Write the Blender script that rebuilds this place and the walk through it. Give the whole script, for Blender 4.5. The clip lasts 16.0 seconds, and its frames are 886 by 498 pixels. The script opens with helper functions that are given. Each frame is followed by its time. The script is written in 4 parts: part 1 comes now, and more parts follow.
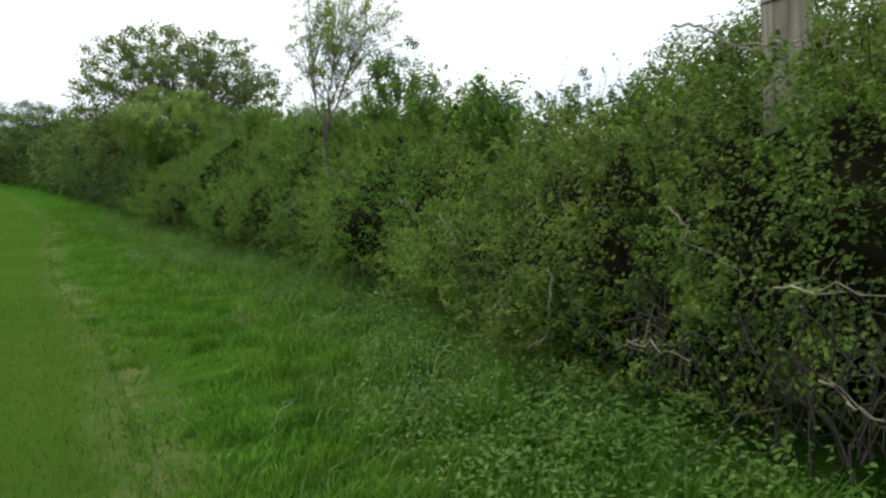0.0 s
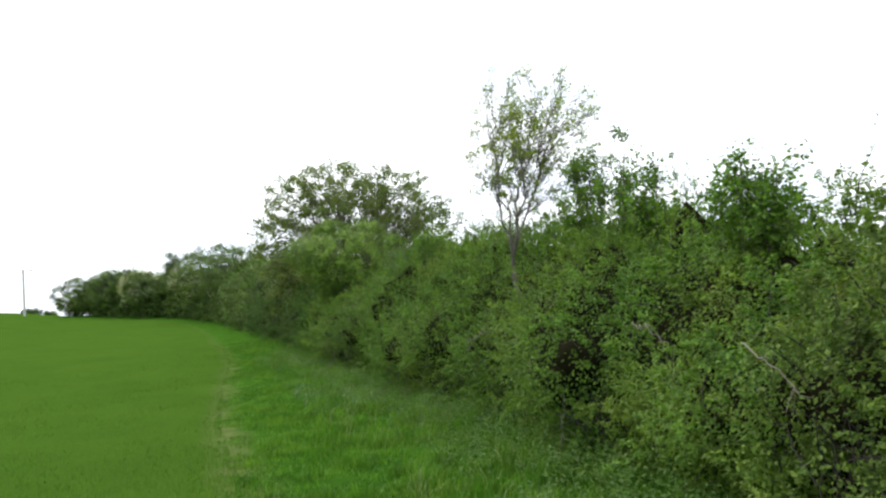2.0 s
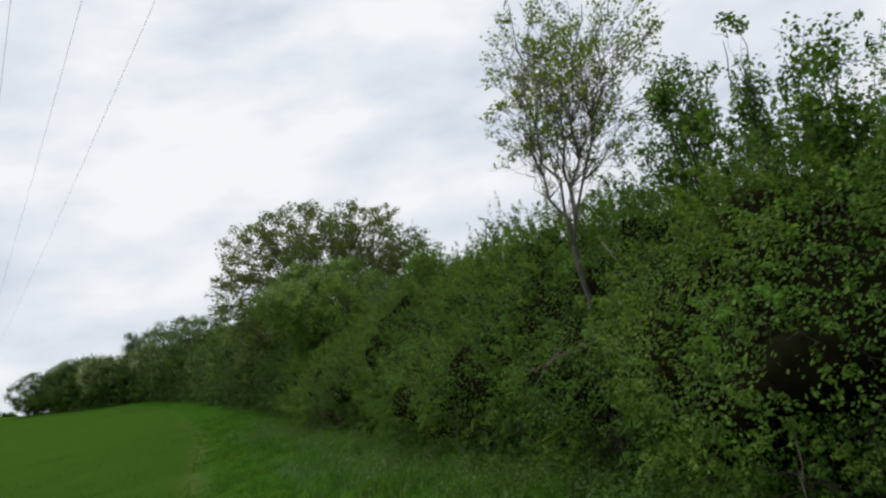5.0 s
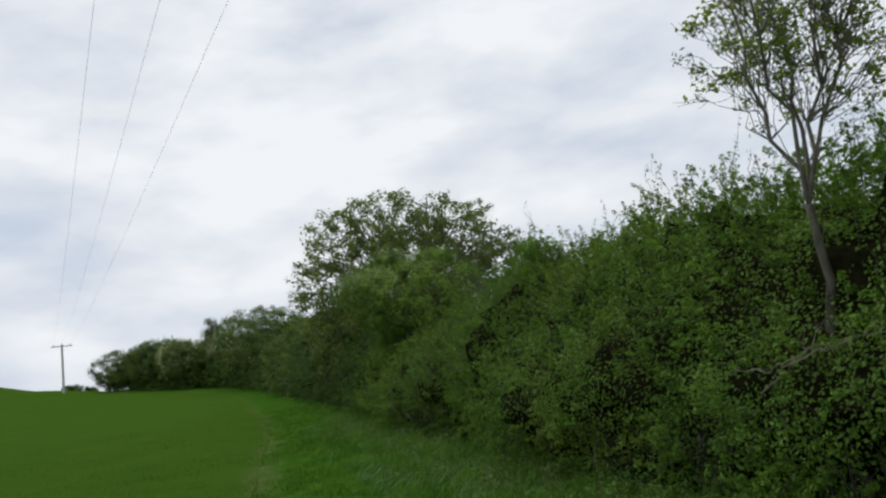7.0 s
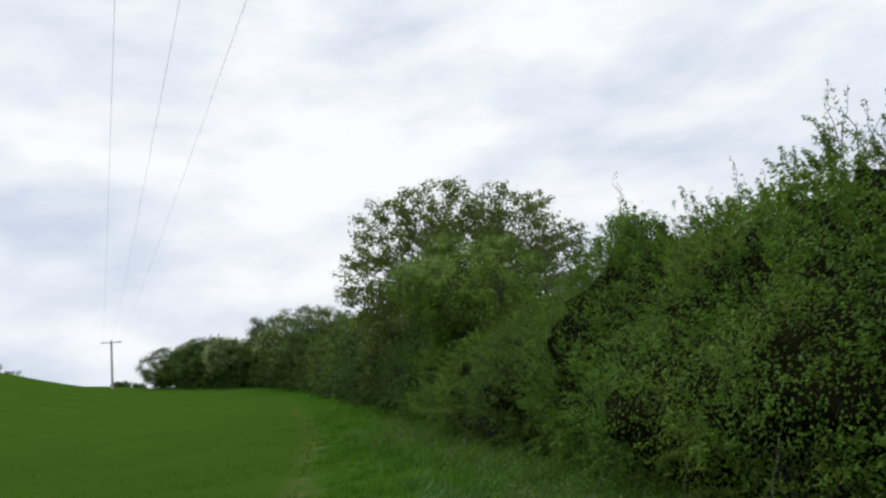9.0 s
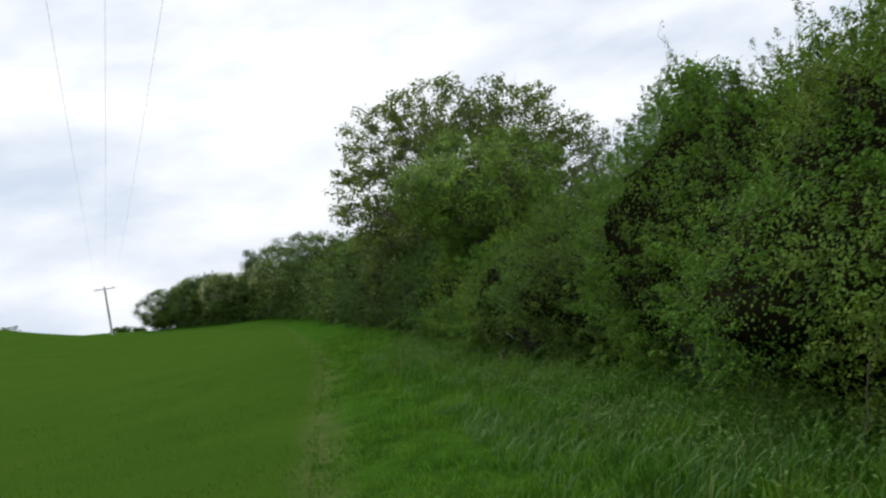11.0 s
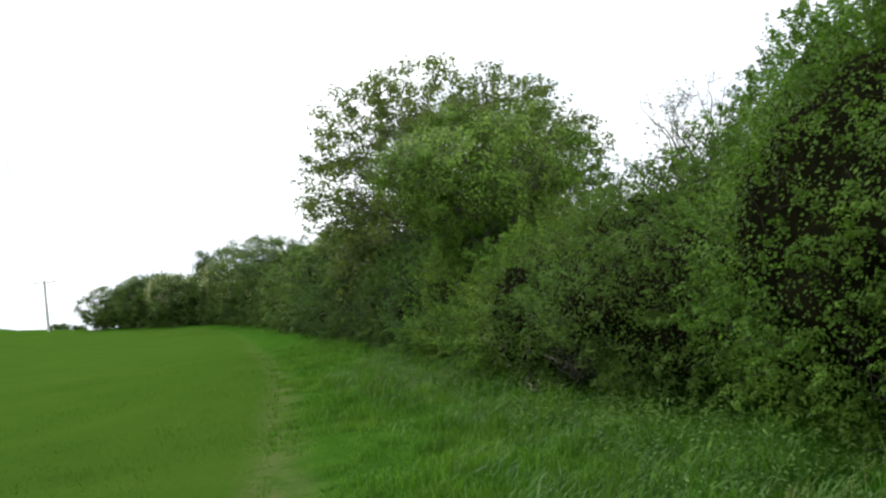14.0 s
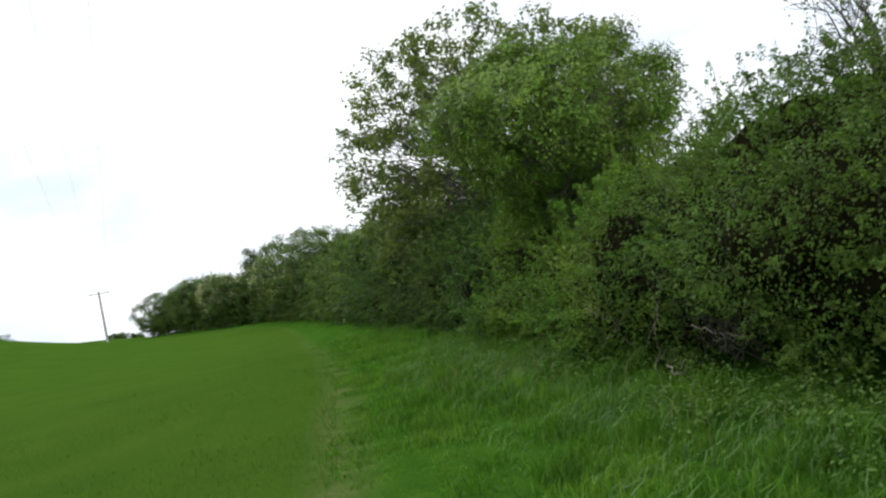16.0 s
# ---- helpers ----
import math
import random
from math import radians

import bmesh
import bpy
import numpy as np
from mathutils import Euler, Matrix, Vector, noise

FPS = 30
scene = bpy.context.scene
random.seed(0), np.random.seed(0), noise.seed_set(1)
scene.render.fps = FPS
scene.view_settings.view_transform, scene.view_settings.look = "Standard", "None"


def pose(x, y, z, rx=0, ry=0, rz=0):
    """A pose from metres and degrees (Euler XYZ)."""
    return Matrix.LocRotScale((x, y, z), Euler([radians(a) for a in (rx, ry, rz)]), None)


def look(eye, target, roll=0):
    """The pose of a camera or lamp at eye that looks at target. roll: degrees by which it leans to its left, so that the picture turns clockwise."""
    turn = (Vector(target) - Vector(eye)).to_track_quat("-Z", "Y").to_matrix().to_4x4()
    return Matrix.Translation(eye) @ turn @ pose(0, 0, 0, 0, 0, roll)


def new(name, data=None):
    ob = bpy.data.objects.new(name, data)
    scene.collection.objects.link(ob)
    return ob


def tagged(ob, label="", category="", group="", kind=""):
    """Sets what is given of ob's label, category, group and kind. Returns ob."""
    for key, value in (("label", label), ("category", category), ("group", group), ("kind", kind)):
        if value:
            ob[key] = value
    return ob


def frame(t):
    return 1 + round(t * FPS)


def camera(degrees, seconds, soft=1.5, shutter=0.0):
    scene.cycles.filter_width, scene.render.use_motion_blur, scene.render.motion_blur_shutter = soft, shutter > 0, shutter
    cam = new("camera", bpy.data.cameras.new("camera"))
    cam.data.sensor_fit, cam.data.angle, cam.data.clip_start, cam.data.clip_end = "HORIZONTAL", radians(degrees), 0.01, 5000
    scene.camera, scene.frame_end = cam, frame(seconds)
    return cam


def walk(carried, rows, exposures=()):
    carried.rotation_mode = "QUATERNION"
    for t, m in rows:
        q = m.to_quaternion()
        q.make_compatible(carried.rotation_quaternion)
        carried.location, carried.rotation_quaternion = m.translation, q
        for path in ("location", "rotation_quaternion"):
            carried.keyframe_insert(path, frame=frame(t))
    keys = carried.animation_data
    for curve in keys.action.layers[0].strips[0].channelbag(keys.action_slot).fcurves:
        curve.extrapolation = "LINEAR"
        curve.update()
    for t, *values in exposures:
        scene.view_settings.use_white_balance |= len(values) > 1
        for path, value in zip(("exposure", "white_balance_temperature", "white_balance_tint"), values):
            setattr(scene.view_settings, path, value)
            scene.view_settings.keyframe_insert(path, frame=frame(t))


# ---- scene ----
cam = camera(61.0, 16.0, soft=2.4)
METRES, EYE, TILT, LEAN, TURN = 20.0, 1.6, -5.5, 3.85, 0.0
ROWS = [
    (0.0, 0.0, 0.0, 0.0, 0.0, 0.0, -0.0),
    (0.5, -0.0094, 0.0278, 0.0025, -2.33, 0.71, -5.02),
    (1.0, -0.0154, 0.0551, 0.0024, -3.57, 4.19, 1.08),
    (1.5, -0.0241, 0.0888, 0.0057, 7.82, 8.97, 0.22),
    (2.0, -0.0366, 0.1174, 0.0059, 12.6, 9.95, 0.19),
    (2.5, -0.0505, 0.1491, 0.0096, 15.53, 14.23, 2.49),
    (3.0, -0.0663, 0.176, 0.009, 14.99, 11.25, -0.31),
    (5.5, -0.1304, 0.3181, 0.0158, 11.46, 14.46, 9.0),
    (6.0, -0.1478, 0.341, 0.0194, 13.07, 16.04, 7.27),
    (6.5, -0.1614, 0.3698, 0.0165, 12.33, 16.62, 4.05),
    (7.0, -0.1768, 0.3964, 0.0161, 16.13, 14.55, 2.54),
    (7.5, -0.1869, 0.4258, 0.017, 16.95, 11.57, 6.51),
    (8.0, -0.203, 0.4529, 0.0205, 17.24, 12.6, 1.14),
    (8.5, -0.2168, 0.4765, 0.0227, 16.01, 14.86, 5.55),
    (9.0, -0.2351, 0.5077, 0.0235, 19.27, 15.03, 0.88),
    (9.5, -0.2503, 0.5324, 0.0252, 21.21, 10.45, 4.16),
    (12.0, -0.3323, 0.6595, 0.0346, 18.74, 8.59, 6.22),
    (12.5, -0.3498, 0.6882, 0.0343, 19.73, 9.86, 2.94),
    (13.0, -0.3642, 0.714, 0.0359, 18.53, 9.86, 7.98),
    (13.5, -0.3805, 0.7377, 0.0393, 17.71, 11.1, 4.57),
    (14.0, -0.391, 0.7671, 0.0394, 15.82, 9.84, 3.0),
    (14.5, -0.4066, 0.7938, 0.0373, 20.31, 11.42, 1.5),
    (15.0, -0.4184, 0.8226, 0.0425, 19.66, 8.37, 5.99),
    (15.5, -0.4332, 0.8517, 0.0441, 23.19, 9.9, 1.72),
    (16.0, -0.446, 0.8762, 0.0471, 20.01, 8.81, 7.29),
]

walk(cam, [(t, pose(0, 0, EYE, TILT, LEAN, TURN) @ pose(METRES * x, METRES * y, METRES * z, 90 + pitch, roll, yaw)) for t, x, y, z, yaw, pitch, roll in ROWS],
     exposures=[(0.0, 0.3), (0.3, 1.15), (0.6, 1.72), (1.0, 1.75), (1.4, 1.55), (1.7, 1.18), (2.0, 0.6), (2.5, -0.12), (3.0, -0.42), (5.5, -0.42), (6.5, -0.46), (9.0, -0.32), (11.8, 0.0), (12.3, 0.24), (13.5, 0.38), (14.4, 0.38), (15.2, 0.22), (16.0, 0.18)])

# ---- world and sun: overcast with thin blue patches ----
SUN_EL, SUN_AZ = radians(50), radians(-62)
world = bpy.data.worlds.new("overcast_sky")
scene.world = world
world.use_nodes = True
wn, wl = world.node_tree.nodes, world.node_tree.links
wn.clear()


def wnode(kind, **values):
    n = wn.new(kind)
    for k, v in values.items():
        n.inputs[k].default_value = v
    return n


w_out = wn.new("ShaderNodeOutputWorld")
sky = wn.new("ShaderNodeTexSky")
sky.sky_type, sky.sun_disc, sky.sun_elevation, sky.sun_rotation = "NISHITA", False, SUN_EL, SUN_AZ
w_blue = wnode("ShaderNodeBackground", Strength=0.12)
wl.new(sky.outputs[0], w_blue.inputs["Color"])
w_tc = wn.new("ShaderNodeTexCoord")
w_map = wn.new("ShaderNodeMapping")
w_map.inputs["Scale"].default_value = (1.0, 1.0, 2.6)
w_map.inputs["Location"].default_value = (0.35, 0.1, 0.2)
wl.new(w_tc.outputs["Generated"], w_map.inputs["Vector"])
w_n1 = wnode("ShaderNodeTexNoise", Scale=2.3, Detail=6.0, Roughness=0.55)
w_n2 = wnode("ShaderNodeTexNoise", Scale=4.5, Detail=5.0, Roughness=0.5)
wl.new(w_map.outputs[0], w_n1.inputs["Vector"])
wl.new(w_map.outputs[0], w_n2.inputs["Vector"])
w_tone = wn.new("ShaderNodeValToRGB")
w_tone.color_ramp.elements[0].position, w_tone.color_ramp.elements[0].color = 0.34, (0.66, 0.73, 0.84, 1)
w_tone.color_ramp.elements[1].position, w_tone.color_ramp.elements[1].color = 0.62, (0.96, 0.985, 1.02, 1)
wl.new(w_n2.outputs["Fac"], w_tone.inputs[0])
w_cloud = wnode("ShaderNodeBackground", Strength=1.25)
wl.new(w_tone.outputs[0], w_cloud.inputs["Color"])
w_mask = wn.new("ShaderNodeValToRGB")
w_mask.color_ramp.elements[0].position, w_mask.color_ramp.elements[0].color = 0.27, (0.6, 0.6, 0.6, 1)
w_mask.color_ramp.elements[1].position, w_mask.color_ramp.elements[1].color = 0.42, (1, 1, 1, 1)
wl.new(w_n1.outputs["Fac"], w_mask.inputs[0])
w_mix = wn.new("ShaderNodeMixShader")
wl.new(w_mask.outputs[0], w_mix.inputs[0])
wl.new(w_blue.outputs[0], w_mix.inputs[1])
wl.new(w_cloud.outputs[0], w_mix.inputs[2])
wl.new(w_mix.outputs[0], w_out.inputs[0])

sun = new("sun", bpy.data.lights.new("sun", "SUN"))
sun.data.energy, sun.data.angle, sun.data.color = 1.5, radians(30), (1.0, 0.96, 0.9)
sun.matrix_world = look((0, 0, 50), (0 - math.sin(SUN_AZ) * math.cos(SUN_EL), 0 - math.cos(SUN_AZ) * math.cos(SUN_EL), 50 - math.sin(SUN_EL)))

# ---- plan: s runs along the walk, p across it towards the hedge ----
rng = np.random.default_rng(7)
DS, DP = np.array((-0.454, 0.891)), np.array((0.891, 0.454))
BASE_S = (-30, 0, 3, 5, 8, 9.5, 14, 17, 21, 25, 28.5, 32, 40, 50, 65, 80, 97, 108, 116, 126, 136)
BASE_P = (2.6, 2.4, 2.5, 2.7, 3.4, 3.4, 3.6, 3.5, 3.3, 3.05, 2.65, 2.4, 1.9, 1.1, 0.2, -1.3, -4.2, -8.5, -14, -20.5, -27.5)
RISE_S = (-60, 0, 10, 20, 25, 28.5, 32, 44, 73, 97, 116, 136, 155, 200, 400, 3000)
RISE_Z = (0.6, 0, -0.15, -0.1, 0.1, 0.28, 0.55, 1.1, 2.3, 3.9, 5.6, 7.5, 8.2, 5.5, -10, -25)
TOP_S = (-30, 0, 2.2, 2.8, 4, 4.5, 5.2, 6, 7, 8.2, 9, 10.2, 11, 12.2, 13.4, 15, 17, 19, 20, 22, 23.5, 25.3, 26.5, 27.6, 28.8, 30.5, 33, 35.7, 40, 49, 61, 65, 71, 76, 86, 95, 103, 108, 111, 114, 119, 124, 128, 134, 138, 141)
TOP_H = (2.4, 2.4, 2.4, 2.35, 2.35, 2.4, 2.25, 2, 2.15, 2.25, 2.6, 2.85, 2.7, 3.5, 3.05, 3.1, 3.4, 3.4, 3.65, 3.85, 3.9, 3.55, 3.25, 2.85, 2.4, 2.15, 2.3, 2.6, 3, 3.85, 4.95, 5.05, 5.1, 5.4, 5.9, 5.9, 5.5, 5.2, 5.6, 5.8, 5.7, 6, 6, 5.6, 4.2, 1)
NOTCHES = ((13.4, 2.1, 0.5),)
HOLLOWS = ((5.6, 0.6, 0.6), (1.7, 0.9, 0.7), (2.1, 0.2, 0.5), (26.2, 0.55, 0.6), (12.8, 0.3, 0.5), (9.8, 0.25, 0.5), (17.0, 0.35, 0.6), (3.3, 0.7, 0.42), (21.0, 0.4, 0.5), (15.0, 0.9, 0.4))


def smooth(x, xs, ys):
    x = np.asarray(x, float)
    return (np.interp(x - 0.5, xs, ys) + 2 * np.interp(x, xs, ys) + np.interp(x + 0.5, xs, ys)) / 4


def hedge_p(s):
    return smooth(s, BASE_S, BASE_P)


def ground_z(s, p):
    s, p = np.asarray(s, float), np.asarray(p, float)
    q = np.clip(hedge_p(s) - 3.5 - p, 0, 27)
    far = np.clip(1 - (np.abs(s) - 150) / 200, 0, 1)
    return smooth(s, RISE_S, RISE_Z) + far * (0.75 * np.exp(-((p + 39) / 8) ** 2) * np.clip((s - 100) / 40, 0, 1) + 0.0050 * q * q * np.clip((s - 15) / 50, 0, 1) + 0.055 * q * np.clip((s - 80) / 30, 0, 1))


def at(s, p, z):
    """World places of plan places; z above datum."""
    s, p, z = np.broadcast_arrays(np.asarray(s, float), np.asarray(p, float), np.asarray(z, float))
    return np.stack((DS[0] * s + DP[0] * p, DS[1] * s + DP[1] * p, z), -1)


def on_ground(s, p, up=0.0):
    return at(s, p, ground_z(s, p) + up)


def vnoise(P, scale, seed=0):
    """Smooth value noise in -1..1 at places P (n, 3)."""
    Q = np.asarray(P, float) / scale + 137.3 * (seed + 1)
    I = np.floor(Q).astype(np.int64)
    F = Q - I
    F = F * F * (3 - 2 * F)
    total = np.zeros(len(Q))
    for c in range(8):
        o = np.array((c & 1, c >> 1 & 1, c >> 2 & 1))
        J = I + o
        h = (J[:, 0] * 374761393 + J[:, 1] * 668265263 + J[:, 2] * 2147483647 + seed * 97531) & 0xFFFFFFFF
        h = ((h ^ (h >> 13)) * 1274126177) & 0xFFFFFFFF
        h = (h ^ (h >> 16)) & 0xFFFF
        total += (h / 32767.5 - 1) * np.prod(np.where(o == 1, F, 1 - F), axis=1)
    return total


def cells(P, scale, seed=0):
    """Distance to the nearest of scattered centres, in cell sizes: round lumps with creases between."""
    Q = np.asarray(P, float) / scale + 51.7 * (seed + 1)
    I = np.floor(Q).astype(np.int64)
    best = np.full(len(Q), 9.0)
    for a in (-1, 0, 1):
        for b in (-1, 0, 1):
            for c in (-1, 0, 1):
                J = I + (a, b, c)
                h = (J[:, 0] * 374761393 + J[:, 1] * 668265263 + J[:, 2] * 1442695041 + seed * 97531) & 0xFFFFFFFF
                h = ((h ^ (h >> 13)) * 1274126177) & 0xFFFFFFFF
                o = np.stack((h & 0x3FF, h >> 10 & 0x3FF, h >> 20 & 0x3FF), -1) / 1023.0
                best = np.minimum(best, np.linalg.norm(J + o - Q, axis=1))
    return best


def unit(v):
    return v / np.maximum(np.linalg.norm(v, axis=-1, keepdims=True), 1e-9)


# ---- materials ----
def material(name):
    m = bpy.data.materials.new(name)
    m.use_nodes = True
    m.node_tree.nodes.clear()
    return m, m.node_tree.nodes, m.node_tree.links


def ramp(nodes, stops):
    r = nodes.new("ShaderNodeValToRGB")
    e = r.color_ramp.elements
    while len(e) < len(stops):
        e.new(0.5)
    for k, (pos, col) in zip(e, stops):
        k.position, k.color = pos, (*col, 1)
    return r


def mixed(nodes, links, kind, fac, a, b):
    m = nodes.new("ShaderNodeMix")
    m.data_type, m.blend_type = "RGBA", kind
    for socket, value in ((m.inputs[0], fac), (m.inputs[6], a), (m.inputs[7], b)):
        if hasattr(value, "is_linked"):
            links.new(value, socket)
        else:
            socket.default_value = value if not isinstance(value, tuple) else (*value, 1)
    return m.outputs[2]


def leaf_material(name, dark, mid, light, patch=1.4, tint=(0.10, 0.10, 0.02), glow=0.3, rough=0.5, gloss=0.10, spray=0.17, vary=0.48):
    """Leaves: each differs, broad patches shift to the tint, light passes through."""
    m, n, l = material(name)
    out = n.new("ShaderNodeOutputMaterial")
    geo = n.new("ShaderNodeNewGeometry")
    near_mid = [tuple(b + (a - b) * 0.95 for a, b in zip(end, mid)) for end in (dark, light)]
    r = ramp(n, ((0.0, near_mid[0]), (0.55, mid), (1.0, near_mid[1])))
    l.new(geo.outputs["Random Per Island"], r.inputs[0])
    noise_big = n.new("ShaderNodeTexNoise")
    noise_big.inputs["Scale"].default_value = 1 / patch
    noise_big.inputs["Detail"].default_value = 3
    l.new(geo.outputs["Position"], noise_big.inputs["Vector"])
    pr = ramp(n, ((0.42, (0, 0, 0)), (0.68, (1, 1, 1))))
    l.new(noise_big.outputs["Fac"], pr.inputs[0])
    k = n.new("ShaderNodeMath")
    k.operation = "MULTIPLY"
    k.inputs[1].default_value = 0.6
    l.new(pr.outputs[0], k.inputs[0])
    col = mixed(n, l, "MIX", k.outputs[0], r.outputs[0], tint)
    noise_spray = n.new("ShaderNodeTexNoise")
    noise_spray.inputs["Scale"].default_value = 1 / spray
    noise_spray.inputs["Detail"].default_value = 2
    l.new(geo.outputs["Position"], noise_spray.inputs["Vector"])
    sr = ramp(n, ((0.36, (1 - vary,) * 3), (0.64, (1 + vary, 1 + vary * 0.9, 1 + vary * 0.7))))
    l.new(noise_spray.outputs["Fac"], sr.inputs[0])
    col = mixed(n, l, "MULTIPLY", 1.0, col, sr.outputs[0])
    b = n.new("ShaderNodeBsdfPrincipled")
    b.inputs["Roughness"].default_value = rough
    b.inputs["Specular IOR Level"].default_value = gloss
    l.new(col, b.inputs["Base Color"])
    t = n.new("ShaderNodeBsdfTranslucent")
    bright = mixed(n, l, "MULTIPLY", 1.0, col, (1.5, 1.6, 0.7))
    l.new(bright, t.inputs["Color"])
    mix = n.new("ShaderNodeMixShader")
    mix.inputs[0].default_value = glow
    l.new(b.outputs[0], mix.inputs[1])
    l.new(t.outputs[0], mix.inputs[2])
    l.new(mix.outputs[0], out.inputs[0])
    return m


def rough_material(name, a, b_col, scale, rough=0.85, bump=0.4, stretch=(1, 1, 1), metal=0.0, gloss=0.3):
    """Two colours by grain and by stain, with relief."""
    m, n, l = material(name)
    out = n.new("ShaderNodeOutputMaterial")
    tc = n.new("ShaderNodeTexCoord")
    mp = n.new("ShaderNodeMapping")
    mp.inputs["Scale"].default_value = stretch
    l.new(tc.outputs["Object"], mp.inputs["Vector"])
    n1 = n.new("ShaderNodeTexNoise")
    n1.inputs["Scale"].default_value, n1.inputs["Detail"].default_value = scale, 8
    n2 = n.new("ShaderNodeTexNoise")
    n2.inputs["Scale"].default_value, n2.inputs["Detail"].default_value = scale * 0.12, 4
    l.new(mp.outputs[0], n1.inputs["Vector"])
    l.new(mp.outputs[0], n2.inputs["Vector"])
    r1 = ramp(n, ((0.3, a), (0.7, b_col)))
    l.new(n1.outputs["Fac"], r1.inputs[0])
    stain = ramp(n, ((0.35, (0.6, 0.6, 0.6)), (0.65, (1.15, 1.15, 1.1))))
    l.new(n2.outputs["Fac"], stain.inputs[0])
    col = mixed(n, l, "MULTIPLY", 1.0, r1.outputs[0], stain.outputs[0])
    b = n.new("ShaderNodeBsdfPrincipled")
    b.inputs["Roughness"].default_value, b.inputs["Metallic"].default_value, b.inputs["Specular IOR Level"].default_value = rough, metal, gloss
    l.new(col, b.inputs["Base Color"])
    bp = n.new("ShaderNodeBump")
    bp.inputs["Strength"].default_value, bp.inputs["Distance"].default_value = bump, 0.02
    l.new(n1.outputs["Fac"], bp.inputs["Height"])
    l.new(bp.outputs[0], b.inputs["Normal"])
    l.new(b.outputs[0], out.inputs[0])
    return m


M_HAWTHORN = leaf_material("hawthorn_leaf", (0.056, 0.122, 0.020), (0.088, 0.188, 0.026), (0.138, 0.252, 0.039), tint=(0.167, 0.221, 0.041), gloss=0.12, rough=0.5, spray=0.26, vary=0.36)
M_BRAMBLE = leaf_material("bramble_leaf", (0.056, 0.106, 0.020), (0.091, 0.160, 0.028), (0.147, 0.218, 0.043), tint=(0.156, 0.186, 0.045), patch=0.8, gloss=0.12, rough=0.5, spray=0.2, vary=0.36)
M_BLACKTHORN = leaf_material("blackthorn_leaf", (0.056, 0.122, 0.020), (0.088, 0.179, 0.025), (0.134, 0.242, 0.037), tint=(0.131, 0.221, 0.036), gloss=0.12, rough=0.5, spray=0.26, vary=0.36)
M_OLIVE = leaf_material("maple_shrub_leaf", (0.052, 0.110, 0.021), (0.080, 0.156, 0.028), (0.118, 0.207, 0.039), tint=(0.124, 0.187, 0.041), patch=1.0, gloss=0.12, rough=0.5, spray=0.24, vary=0.36)
M_ASH = leaf_material("sapling_leaf", (0.103, 0.155, 0.026), (0.150, 0.215, 0.037), (0.206, 0.275, 0.055), tint=(0.206, 0.228, 0.048), glow=0.45, spray=0.5, vary=0.25)
M_MAPLE = leaf_material("maple_leaf", (0.075, 0.108, 0.037), (0.108, 0.156, 0.050), (0.155, 0.203, 0.069), tint=(0.155, 0.178, 0.061), patch=2.0, glow=0.35, spray=0.5, vary=0.3)
M_IVY = leaf_material("ivy_leaf", (0.078, 0.146, 0.026), (0.130, 0.231, 0.037), (0.195, 0.325, 0.051), tint=(0.216, 0.325, 0.055), patch=1.3, spray=0.35, vary=0.5, glow=0.12)
M_FAR = leaf_material("far_leaf", (0.026, 0.065, 0.015), (0.049, 0.111, 0.022), (0.087, 0.153, 0.040), tint=(0.090, 0.138, 0.039), patch=3.0, spray=0.9, vary=0.5)
# brighter and greyer than far_leaf: distance haze painted into the leaf colour
M_DISTANT = leaf_material("distant_leaf", (0.044, 0.085, 0.026), (0.075, 0.136, 0.037), (0.120, 0.198, 0.054), tint=(0.124, 0.174, 0.051), patch=3.5, spray=1.4, vary=0.5)
M_BLOSSOM = leaf_material("blossom", (0.35, 0.38, 0.27), (0.5, 0.52, 0.40), (0.62, 0.63, 0.52), tint=(0.40, 0.42, 0.30))
M_GRASS = leaf_material("grass_blade", (0.033, 0.100, 0.011), (0.060, 0.162, 0.018), (0.113, 0.233, 0.038), tint=(0.117, 0.207, 0.032), patch=1.1, glow=0.35, gloss=0.08, spray=0.4, vary=0.25)
M_CROP = leaf_material("crop_blade", (0.042, 0.100, 0.013), (0.055, 0.130, 0.015), (0.075, 0.156, 0.021), tint=(0.077, 0.138, 0.017), patch=3.0, glow=0.35, gloss=0.08, spray=1.0, vary=0.06)
M_WEED = leaf_material("weed_leaf", (0.043, 0.107, 0.021), (0.076, 0.158, 0.031), (0.124, 0.222, 0.044), tint=(0.115, 0.188, 0.042), patch=0.7, gloss=0.15, spray=0.3, vary=0.25)
M_COARSE = leaf_material("coarse_grass_blade", (0.039, 0.112, 0.019), (0.065, 0.155, 0.028), (0.120, 0.228, 0.053), tint=(0.095, 0.185, 0.040), patch=0.8, glow=0.3, gloss=0.25, spray=0.3, vary=0.2)
M_DRY = leaf_material("seed_grass", (0.129, 0.172, 0.066), (0.172, 0.215, 0.088), (0.224, 0.258, 0.119), tint=(0.155, 0.198, 0.079))
# near-black colour painted in for the shade deep in the hedge
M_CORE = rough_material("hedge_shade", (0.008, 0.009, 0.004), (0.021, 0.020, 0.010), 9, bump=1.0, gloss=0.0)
M_TWIG = rough_material("twig_bark", (0.026, 0.023, 0.018), (0.062, 0.055, 0.044), 30)
M_BARK = rough_material("young_bark", (0.075, 0.070, 0.055), (0.160, 0.150, 0.120), 22, stretch=(1, 1, 0.3))
M_DEAD = rough_material("dead_wood", (0.10, 0.085, 0.065), (0.25, 0.215, 0.17), 26)
